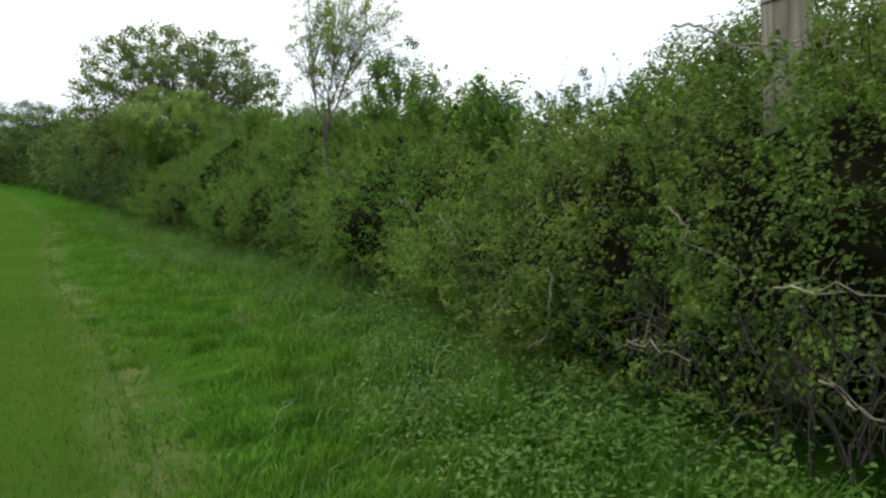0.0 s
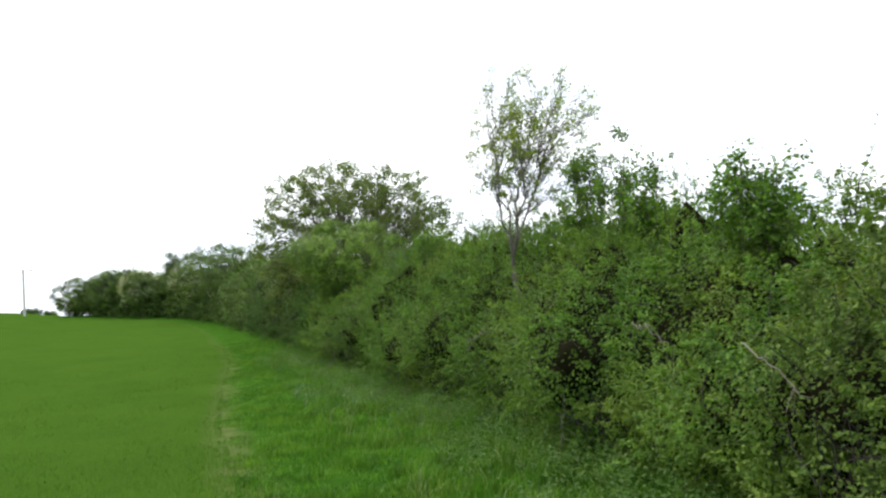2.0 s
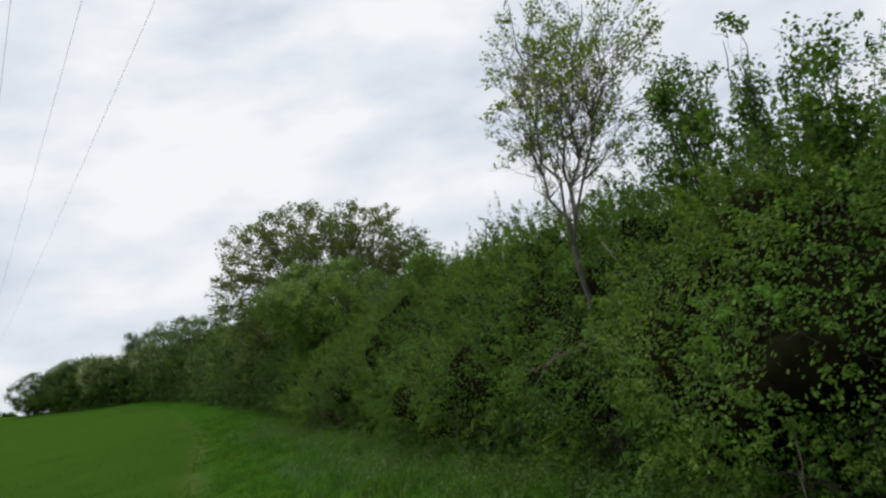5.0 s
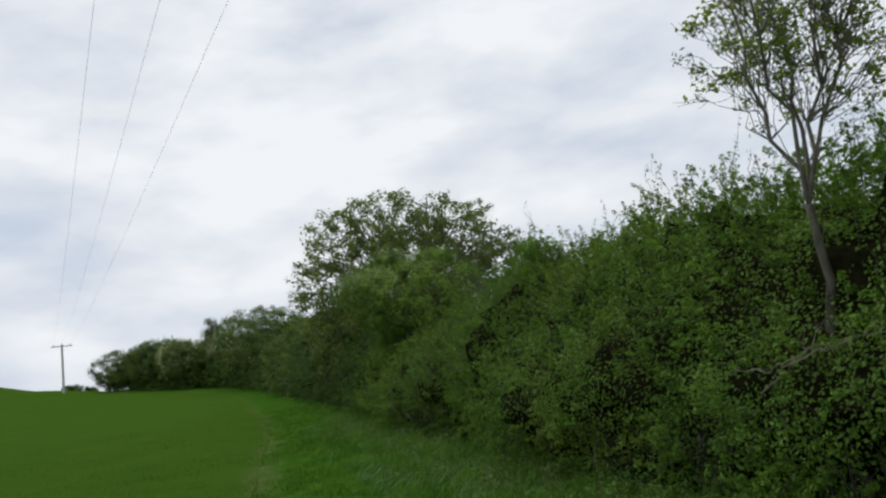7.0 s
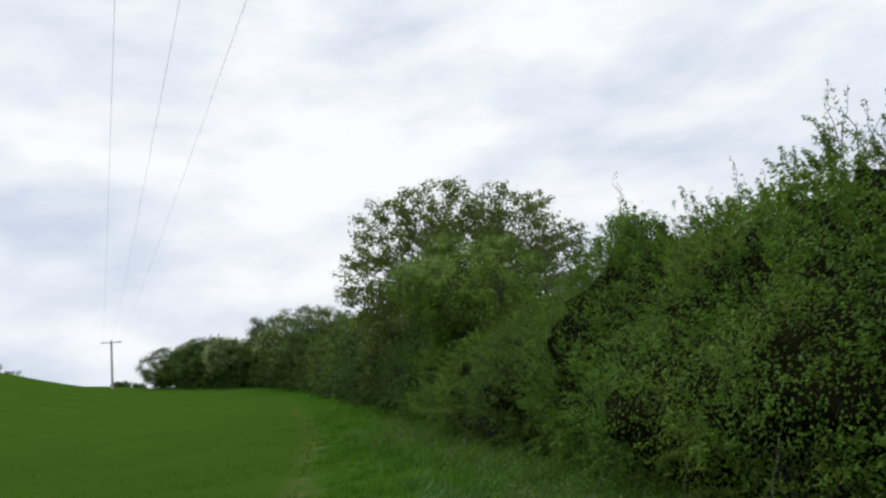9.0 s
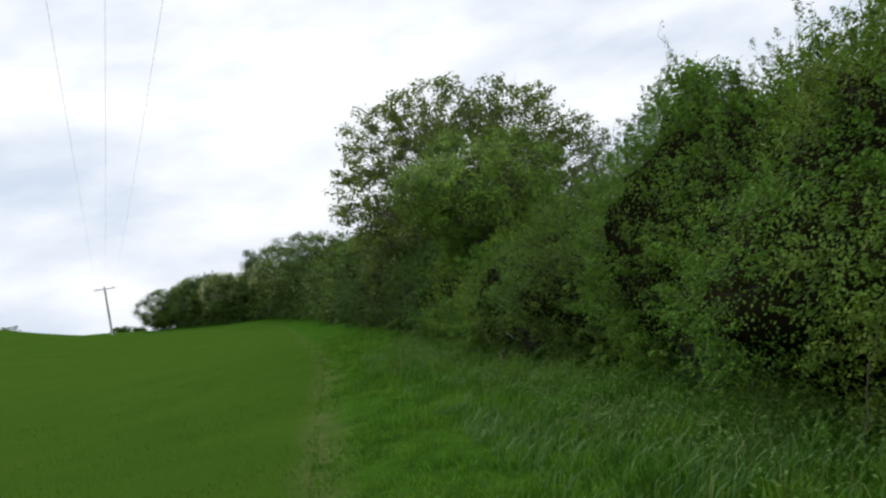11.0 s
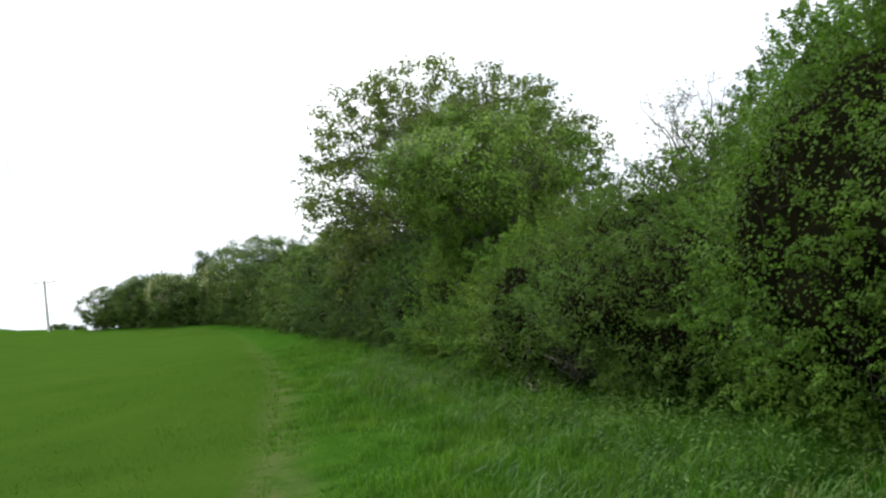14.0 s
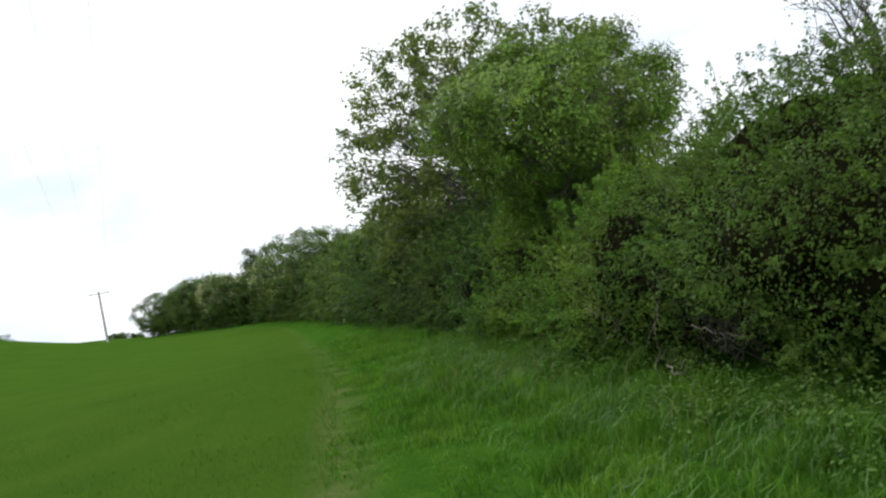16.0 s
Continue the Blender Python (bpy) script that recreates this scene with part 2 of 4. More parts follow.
M_POLE = rough_material("weathered_pole", (0.176, 0.156, 0.119), (0.336, 0.312, 0.246), 26, stretch=(1, 1, 0.06), bump=0.7)
# paler copy of the pole wood with distance haze put into its colour
M_POLE_PALE = rough_material("hazed_pole", (0.42, 0.41, 0.40), (0.60, 0.59, 0.57), 20, stretch=(1, 1, 0.06))
M_STEEL = rough_material("galvanised_steel", (0.28, 0.28, 0.29), (0.42, 0.42, 0.43), 20, rough=0.55, metal=0.3)
M_RUST = rough_material("dark_strap", (0.04, 0.035, 0.03), (0.09, 0.075, 0.06), 30, rough=0.6, metal=0.5)
M_CERAMIC = rough_material("insulator_glaze", (0.10, 0.06, 0.045), (0.15, 0.09, 0.07), 12, rough=0.25, bump=0.0)
M_WIRE = rough_material("wire_metal", (0.26, 0.26, 0.27), (0.36, 0.36, 0.37), 8, rough=0.5, metal=0.4)
M_FLOWER = rough_material("white_petal", (0.62, 0.62, 0.55), (0.75, 0.75, 0.70), 40, rough=0.6, bump=0.1)


def ground_material():
    """Crop field, grass verge beside the hedge and the worn track between them."""
    m, n, l = material("field_ground")
    out = n.new("ShaderNodeOutputMaterial")
    geo = n.new("ShaderNodeNewGeometry")

    def dot(v):
        d = n.new("ShaderNodeVectorMath")
        d.operation = "DOT_PRODUCT"
        d.inputs[1].default_value = v
        l.new(geo.outputs["Position"], d.inputs[0])
        return d.outputs["Value"]

    def calc(op, a, b):
        k = n.new("ShaderNodeMath")
        k.operation = op
        for i, v in ((0, a), (1, b)):
            if hasattr(v, "is_linked"):
                l.new(v, k.inputs[i])
            else:
                k.inputs[i].default_value = v
        return k.outputs[0]

    def tex(scale, detail=4.0, rough=0.55):
        t = n.new("ShaderNodeTexNoise")
        t.inputs["Scale"].default_value, t.inputs["Detail"].default_value, t.inputs["Roughness"].default_value = scale, detail, rough
        l.new(geo.outputs["Position"], t.inputs["Vector"])
        return t.outputs["Fac"]

    s, p = dot((DS[0], DS[1], 0)), dot((DP[0], DP[1], 0))
    line = n.new("ShaderNodeFloatCurve")
    c = line.mapping.curves[0]
    # track line: value = (p + 35) / 40 over s / 150
    knots = [(k / 150, (float(track_p(k)) + 35) / 40) for k in (0, 5, 10, 18, 26, 34, 42, 50, 65, 80, 97, 108, 116, 126, 136, 150)]
    for i, (x, y) in enumerate(knots):
        pt = c.points[i] if i < 2 else c.points.new(x, y)
        pt.location = (x, y)
        pt.handle_type = "VECTOR"
    line.mapping.update()
    l.new(calc("DIVIDE", s, 150.0), line.inputs["Value"])
    mid = calc("SUBTRACT", calc("MULTIPLY", line.outputs[0], 40.0), 35.0)
    off = calc("ADD", calc("SUBTRACT", p, mid), calc("MULTIPLY", calc("SUBTRACT", tex(0.9), 0.5), 0.5))
    verge = n.new("ShaderNodeMapRange")
    verge.inputs["From Min"].default_value, verge.inputs["From Max"].default_value = -0.25, 0.35
    l.new(off, verge.inputs["Value"])
    crop = ramp(n, ((0.3, (0.045, 0.102, 0.013)), (0.55, (0.055, 0.116, 0.014)), (0.75, (0.066, 0.126, 0.018))))
    l.new(tex(0.35, 8, 0.7), crop.inputs[0])
    fine = ramp(n, ((0.25, (0.60, 0.60, 0.60)), (0.75, (1.3, 1.3, 1.25))))
    l.new(tex(26, 6, 0.7), fine.inputs[0])
    grass = ramp(n, ((0.3, (0.024, 0.075, 0.009)), (0.5, (0.043, 0.117, 0.012)), (0.72, (0.071, 0.151, 0.019))))
    l.new(tex(1.6, 7, 0.7), grass.inputs[0])
    both = mixed(n, l, "MIX", verge.outputs[0], crop.outputs[0], grass.outputs[0])
    # worn, trodden line
    worn = calc("SUBTRACT", 1.0, calc("DIVIDE", calc("ABSOLUTE", off, 0.0), 0.48))
    worn = calc("MULTIPLY", calc("MAXIMUM", worn, 0.0), calc("MULTIPLY", calc("SUBTRACT", tex(3.0, 6, 0.7), 0.34), 5.0))
    less = n.new("ShaderNodeMapRange")
    less.inputs["From Min"].default_value, less.inputs["From Max"].default_value = 18.0, 60.0
    less.inputs["To Min"].default_value, less.inputs["To Max"].default_value = 0.9, 0.2
    l.new(s, less.inputs["Value"])
    wornc = n.new("ShaderNodeClamp")
    l.new(calc("MULTIPLY", worn, less.outputs[0]), wornc.inputs[0])
    both = mixed(n, l, "MIX", wornc.outputs[0], both, (0.120, 0.150, 0.050))
    col = mixed(n, l, "MULTIPLY", 0.8, both, fine.outputs[0])
    b = n.new("ShaderNodeBsdfPrincipled")
    b.inputs["Roughness"].default_value = 0.9
    b.inputs["Specular IOR Level"].default_value = 0.0
    l.new(col, b.inputs["Base Color"])
    bp = n.new("ShaderNodeBump")
    bp.inputs["Strength"].default_value, bp.inputs["Distance"].default_value = 0.8, 0.06
    l.new(tex(18, 7, 0.7), bp.inputs["Height"])
    l.new(bp.outputs[0], b.inputs["Normal"])
    l.new(b.outputs[0], out.inputs[0])
    return m


def track_p(s):
    near = np.interp(s, (0, 5, 10, 18, 26, 34, 42, 50), (0.35, 0.38, 0.4, -0.2, -0.36, -0.3, -0.7, -1.6))
    return np.where(np.asarray(s) < 50, near, hedge_p(s) - 2.7)


# ---- mesh helpers ----
def mesh_np(name, V, F, mat, flat=True):
    """A mesh from arrays of places and faces, all faces with as many corners."""
    V, F = np.ascontiguousarray(V, np.float32), np.ascontiguousarray(F, np.int32)
    me = bpy.data.meshes.new(name)
    me.vertices.add(len(V))
    me.vertices.foreach_set("co", V.ravel())
    me.loops.add(F.size)
    me.loops.foreach_set("vertex_index", F.ravel())
    me.polygons.add(len(F))
    me.polygons.foreach_set("loop_start", np.arange(0, F.size, F.shape[1], dtype=np.int32))
    me.polygons.foreach_set("use_smooth", np.full(len(F), not flat))
    me.materials.append(mat)
    me.update(calc_edges=True)
    return me


def part(name, me, parent, label="", kind=""):
    ob = new(name, me)
    ob.parent = parent
    return tagged(ob, label, kind=kind)


def thing(name, label, category, group="", kind="", place=(0, 0, 0)):
    e = new(name)
    e.location = place
    e.empty_display_size = 0.2
    return tagged(e, label, category, group, kind)


def part_at(name, V, F, mat, parent, label="", flat=True, kind=""):
    """A part given in world places, kept relative to its thing's base."""
    return part(name, mesh_np(name, V - np.array(parent.location), F, mat, flat), parent, label, kind)


def leaves(C, N, size, wide=0.62, fold=0.25):
    """Folded pointed leaves at C facing N."""
    n = len(C)
    a = unit(np.cross(N, rng.normal(size=(n, 3))))
    b = np.cross(N, a)
    L = np.broadcast_to(size, (n,))[:, None] * 0.5
    W = L * wide
    V = np.empty((n, 4, 3))
    V[:, 0], V[:, 2] = C - a * L, C + a * L
    V[:, 1] = C + b * W + N * W * fold - a * L * 0.15
    V[:, 3] = C - b * W + N * W * fold - a * L * 0.15
    return V.reshape(-1, 3), np.arange(4 * n).reshape(n, 4)


def sprigs(C, N, count, spread, size, wide=0.62, up=0.35):
    """Leaf clusters round the places C."""
    n = len(C)
    P = np.repeat(C, count, 0) + rng.normal(size=(n * count, 3)) * spread
    D = unit(np.repeat(N, count, 0) + rng.normal(size=(n * count, 3)) * 0.6 + (0, 0, up))
    z = size * rng.uniform(0.6, 1.25, n * count)
    return leaves(P, D, z, wide)


def sprays(C, N, count, leaf):
    """Short leafy shoots from C, leaning out and up, leaves shingled round each."""
    n = len(C)
    axis_dir = unit(N * 0.75 + rng.normal(size=(n, 3)) * 0.38 + (0, 0, 0.55))
    length = leaf * rng.uniform(3.5, 9.0, n)
    t = rng.uniform(0.05, 1.0, (n, count)) ** 0.8
    A = np.repeat(axis_dir, count, 0)
    ball = rng.normal(size=(n * count, 3))
    ball = unit(ball - A * (ball * A).sum(1, keepdims=True))
    r = (leaf * 1.75 * (1.05 - 0.7 * t) * rng.uniform(0.35, 1.0, (n, count))).ravel()[:, None]
    droop = (0.22 * length[:, None] * t * t).ravel()[:, None] * (0, 0, 1)
    P = np.repeat(C, count, 0) + A * (t * length[:, None]).ravel()[:, None] + ball * r - droop
    D = unit(ball * 0.55 + A * 0.35 + rng.normal(size=P.shape) * 0.36 + (0, 0, 0.65))
    z = leaf * rng.uniform(0.65, 1.25, len(P))
    return leaves(P, D, z)


def tubes(paths, sides=5):
    """Tapered tubes: each path is (places, radii)."""
    Vs, Fs, base = [], [], 0
    ring = np.arange(sides)
    ang = ring * 2 * np.pi / sides
    for P, R in paths:
        P, R = np.asarray(P, float), np.asarray(R, float)
        T = unit(np.gradient(P, axis=0))
        A = unit(np.cross(T, (0.31, 0.83, 0.46)))
        B = np.cross(T, A)
        V = P[:, None] + R[:, None, None] * (np.cos(ang)[None, :, None] * A[:, None] + np.sin(ang)[None, :, None] * B[:, None])
        k = len(P)
        i, j = np.meshgrid(np.arange(k - 1), ring, indexing="ij")
        a = base + i * sides + j
        b = base + i * sides + (j + 1) % sides
        Fs.append(np.stack((a, b, b + sides, a + sides), -1).reshape(-1, 4))
        Vs.append(V.reshape(-1, 3))
        base += k * sides
    return np.concatenate(Vs), np.concatenate(Fs)


def bent(a, b, k=6, wander=0.06, sag=0.0):
    """A wandering line from a to b."""
    a, b = np.asarray(a, float), np.asarray(b, float)
    t = np.linspace(0, 1, k)[:, None]
    d = np.linalg.norm(b - a)
    w = rng.normal(size=(k, 3)) * wander * d
    w[0] = w[-1] = 0
    return a + (b - a) * t + w + np.array((0, 0, 1)) * sag * d * (t - t * t) * 4


# ---- ground: one sheet to the horizon ----
def axis(*spans):
    return np.unique(np.concatenate([np.arange(a, b, c) for a, b, c in spans]))


GS = axis((-2500, -100, 300), (-100, -10, 10), (-10, 60, 0.5), (60, 170, 2.0), (170, 400, 20), (400, 3000, 200))
GP = axis((-2500, -100, 300), (-100, -12, 3.0), (-12, 12, 0.4), (12, 60, 4), (60, 400, 40), (400, 2600, 300))
S2, P2 = np.meshgrid(GS, GP, indexing="ij")
flatP = at(S2.ravel(), P2.ravel(), 0)
near = np.clip(1 - np.abs(S2.ravel() - 25) / 60, 0, 1)
hump = 0.035 * vnoise(flatP, 0.9, 3) + 0.05 * vnoise(flatP, 2.7, 4)
rut = -0.03 * np.exp(-((P2.ravel() - track_p(S2.ravel())) / 0.35) ** 2)
GV = at(S2.ravel(), P2.ravel(), ground_z(S2.ravel(), P2.ravel()) + (hump + rut) * near)
idx = np.arange(S2.size).reshape(S2.shape)
GF = np.stack((idx[:-1, :-1], idx[:-1, 1:], idx[1:, 1:], idx[1:, :-1]), -1).reshape(-1, 4)
ground = new("ground", mesh_np("ground", GV, GF[:, ::-1], ground_material(), flat=False))
tagged(ground, "green crop field and grassy verge with a worn footpath", "ground", kind="structure")

# ---- hedge ----
PROFILE_H = np.array((0.0, 0.12, 0.28, 0.45, 0.62, 0.78, 0.90, 0.98, 1.0, 0.95, 0.75, 0.4, 0.0))
PROFILE_O = np.array((0.85, 0.34, 0.06, 0.20, 0.55, 1.00, 1.50, 2.10, 2.65, 3.40, 3.90, 4.15, 4.20))


def hedge_surface(s, u, inset=0.0, deep=False):
    """Place and outward normal on the hedge, u from the field-side foot over the crest to the back."""
    s, u = np.asarray(s, float), np.asarray(u, float)
    arc = np.concatenate(((0,), np.cumsum(np.hypot(np.diff(PROFILE_H) * 3.4, np.diff(PROFILE_O)))))
    arc /= arc[-1]
    H = smooth(s, TOP_S, TOP_H)
    wide = np.clip(0.55 + 0.12 * H, 0.8, 1.5)

    def point(v):
        return np.interp(v, arc, PROFILE_O) * wide, np.interp(v, arc, PROFILE_H) * H

    o0, h0 = point(np.clip(u - 0.03, 0, 1))
    o1, h1 = point(np.clip(u + 0.03, 0, 1))
    o, h = point(u)
    to, th = o1 - o0, h1 - h0
    ln = np.maximum(np.hypot(to, th), 1e-6)
    no, nh = -th / ln, to / ln
    base = hedge_p(s)
    flat_place = at(s, base + o, h)
    big = np.clip(H / 3.2, 0.8, 2.6)
    size = np.where(H > 4.6, 2.2, 1.0)
    bulge = 0.42 * big * vnoise(flat_place * (1, 1, 0.55), 1.25, 11) + 0.12 * vnoise(flat_place, 0.5, 12) - 0.08
    lump = 0.5 - cells(flat_place * (1, 1, 0.62) / size[:, None], 0.60, 1)
    fine = 0.5 - cells(flat_place * (1, 1, 0.8) / size[:, None], 0.27, 2)
    lump = np.maximum(lump, -0.20)
    bulge = (bulge + size * (0.72 * lump + 0.34 * fine) + 0.12 * vnoise(flat_place, 0.22, 14))
    for hs, hz, hr in HOLLOWS + NOTCHES:
        bulge = bulge - 0.55 * np.exp(-(((s - hs) / hr) ** 2 + ((h - hz) / hr) ** 2)) * (u < 0.5)
    bulge = np.where(u < 0.10, bulge * 0.6, bulge) - inset
    p, z = base + o + no * bulge, np.maximum(h + nh * bulge, 0.02)
    P = at(s, p, z + ground_z(s, base))
    N = np.stack((DP[0] * no, DP[1] * no, nh), -1)
    return (P, N, lump, fine) if deep else (P, N)


def hedge_core(s0, s1, ds, inset):
    ss = np.arange(s0, s1 + ds * 0.5, ds)
    uu = np.linspace(0, 1, 34)
    A, B = np.meshgrid(ss, uu, indexing="ij")
    P, _ = hedge_surface(A.ravel(), B.ravel(), inset)
    i = np.arange(A.size).reshape(A.shape)
    F = np.stack((i[:-1, :-1], i[1:, :-1], i[1:, 1:], i[:-1, 1:]), -1).reshape(-1, 4)
    return P, F


def hedge_shrub(name, label, s0, s1, mat, leaf, per_m2, shoots, gaps=0.0, count=45, dense=0.0):
    """One stretch of hedge: foliage, a dark sheet painted as inner shade, twigs and upright shoots."""
    root = on_ground((s0 + s1) / 2, hedge_p((s0 + s1) / 2) + 1.5)
    e = thing(name, label, "hedge shrub", "shrubs of the field hedge", place=root)
    H = float(smooth((s0 + s1) / 2, TOP_S, TOP_H))
    area = (s1 - s0) * (H * 1.35 + 4.2)
    n = int(area * per_m2 / 7)
    s = rng.uniform(s0, s1, n)
    u = rng.uniform(0, 1, n)
    keep = (u < 0.62) | (rng.uniform(0, 1, n) < 0.08)
    s, u = s[keep], u[keep]
    s = s + rng.normal(size=len(s)) * 0.25
    scale = min(leaf / 0.042, 3.2)
    depth = rng.uniform(0.0, 0.24, len(s)) * scale - 0.16 * (rng.uniform(0, 1, len(s)) < 0.10)
    P, N, lump, fine = hedge_surface(s, u, depth, deep=True)
    hole = vnoise(P, 0.3, 21) + 0.5 * vnoise(P, 0.13, 22)
    low = np.clip(1 - (u / 0.22), 0, 1)
    for hs, hz, hr in HOLLOWS + NOTCHES:
        hole = hole - 0.95 * np.exp(-(((s - hs) / hr) ** 2 + ((P[:, 2] - ground_z(s, hedge_p(s)) - hz) / hr) ** 2))
    rise = lump + 0.45 * fine + 0.08 * rng.normal(size=len(P))
    keep = (hole > -0.58 + gaps + 0.40 * low) & (rise > -0.19 - dense - 0.12 * (u > 0.38) + 0.12 * low)
    P, N = P[keep], N[keep]
    V, F = sprays(P, N, count, leaf)
    k = int(area * 58 / scale ** 1.6)
    IP, IN = hedge_surface(rng.uniform(s0, s1, k), rng.uniform(0.0, 0.66, k), rng.uniform(0.10, 0.42, k) * min(scale, 2.2))
    IV, IF = sprigs(IP, IN, 9, leaf * 1.9, leaf * 1.25)
    V, F = np.concatenate((V, IV)), np.concatenate((F, IF + len(V)))
    k = int((s1 - s0) * (90 if H < 4.6 else 60))
    BP, BN = hedge_surface(rng.uniform(s0, s1, k), rng.uniform(0.55, 1.0, k), 0.02)
    BV, BF = sprigs(BP, BN, 8, max(leaf * 2.2, 0.11), max(leaf * 2.2, 0.11))
    V, F = np.concatenate((V, BV)), np.concatenate((F, BF + len(V)))
    part_at("foliage", V, F, mat, e)
    # opaque sheet behind the leaves, its dark colour stands in for shade
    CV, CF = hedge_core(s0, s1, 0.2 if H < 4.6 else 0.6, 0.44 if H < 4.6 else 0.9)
    part_at("inner_shade", CV, CF, M_CORE, e, "near-black sheet painted as shade inside the hedge", flat=False)
    # twigs that show in the gaps
    k = int((s1 - s0) * 34)
    P, N = hedge_surface(rng.uniform(s0, s1, k), rng.uniform(0.01, 0.5, k), 0.28)
    ends = P + unit(N + rng.normal(size=(k, 3)) * 0.7 + (0, 0, 0.5)) * rng.uniform(0.2, 0.5, k)[:, None]
    V, F = tubes([(bent(a, b, 4, 0.07), np.linspace(0.006, 0.002, 4)) for a, b in zip(P, ends)], 3)
    part_at("brushwood", V, F, M_TWIG, e, "bare brown twigs", kind="stuff")
    # upright shoots along the crest
    k = int((s1 - s0) * shoots)
    if k:
        P, N = hedge_surface(rng.uniform(s0, s1, k), rng.uniform(0.40, 0.62, k), 0.15)
        size = leaf * rng.uniform(4, 20, k) * np.where(rng.uniform(0, 1, k) < 0.2, 1.5, 1.0)
        ends = P + unit(rng.normal(size=(k, 3)) * 0.22 + (0, 0, 1)) * size[:, None]
        for a, b in zip(P, ends):
            V, F = tubes([(bent(a, b, 5, 0.05), np.linspace(0.008, 0.002, 5) * leaf / 0.05)], 4)
            m = int(rng.integers(14, 60))
            t = rng.uniform(0.1, 1.0, (m, 1))
            C = a + (b - a) * t + rng.normal(size=(m, 3)) * leaf * (0.75 - 0.35 * t)
            LV, LF = leaves(C, unit(rng.normal(size=(m, 3)) + (0, 0, 0.5)), leaf * rng.uniform(0.6, 1.2, m))
            ob = part_at("shoot", np.concatenate((LV, V)), np.concatenate((LF, F + len(LV))), mat, e)
            ob.data.materials.append(M_TWIG)
            ob.data.polygons.foreach_set("material_index", np.repeat((0, 1), (len(LF), len(F))).astype(np.int32))
    return e


for args in (
    ("bramble_thicket", "dense bramble and thorn thicket at the start of the hedge", -9, 0.6, M_BRAMBLE, 0.075, 80, 2, 0.0),
    ("bramble_thicket", "dense dark green bramble thicket bulging from the hedge foot", 0.6, 6.2, M_BRAMBLE, 0.031, 760, 9, 0.0, 44, 0.06),
    ("hawthorn_shrub", "leafy green hawthorn with upright new shoots in the hedge", 6.2, 11.5, M_HAWTHORN, 0.034, 370, 16, 0.0),
    ("blackthorn_shrub", "bright green blackthorn with ragged upright shoots in the hedge", 11.5, 16.0, M_BLACKTHORN, 0.034, 370, 14, 0.0),
    ("hawthorn_shrub", "tall green hawthorn with dark gaps at its foot", 16.0, 20.5, M_HAWTHORN, 0.034, 370, 12, 0.0),
    ("blackthorn_shrub", "tall dark green blackthorn with a few bare shoots", 20.5, 24.0, M_BLACKTHORN, 0.034, 370, 15, 0.0),
    ("field_maple_shrub", "olive green twiggy shrub with bare shoots above the hedge", 24.0, 28.0, M_OLIVE, 0.034, 380, 12, 0.03),
    ("hawthorn_shrub", "rounded green hawthorn over a dark hollow at the foot", 28.0, 33.5, M_HAWTHORN, 0.042, 290, 7, 0.02),
    ("hawthorn_shrub", "clipped dark green hedge growth below the maple", 33.5, 44.0, M_FAR, 0.060, 185, 3, -0.1),
    ("hawthorn_shrub", "clipped dark green hedge growth beyond the maple", 44.0, 62.0, M_FAR, 0.085, 95, 0.7, -0.2),
    ("hedgerow_bush", "large distant dark green hedgerow bush", 62.0, 88.0, M_DISTANT, 0.19, 20, 0, -0.2),
    ("hedgerow_bush", "tall domed green hedgerow bush in the distance", 88.0, 101.0, M_DISTANT, 0.20, 22, 0, -0.2),
    ("hedgerow_bush", "distant dark green bush with pale blossom", 101.0, 113.0, M_DISTANT, 0.20, 22, 0, -0.2),
    ("hedgerow_bush", "distant green bush near the end of the hedge", 113.0, 124.0, M_DISTANT, 0.20, 22, 0, -0.2),
    ("hedgerow_bush", "rounded dark bush at the end of the hedge on the skyline", 124.0, 140.5, M_DISTANT, 0.20, 22, 0, -0.2),
):
    hedge_shrub(*args)


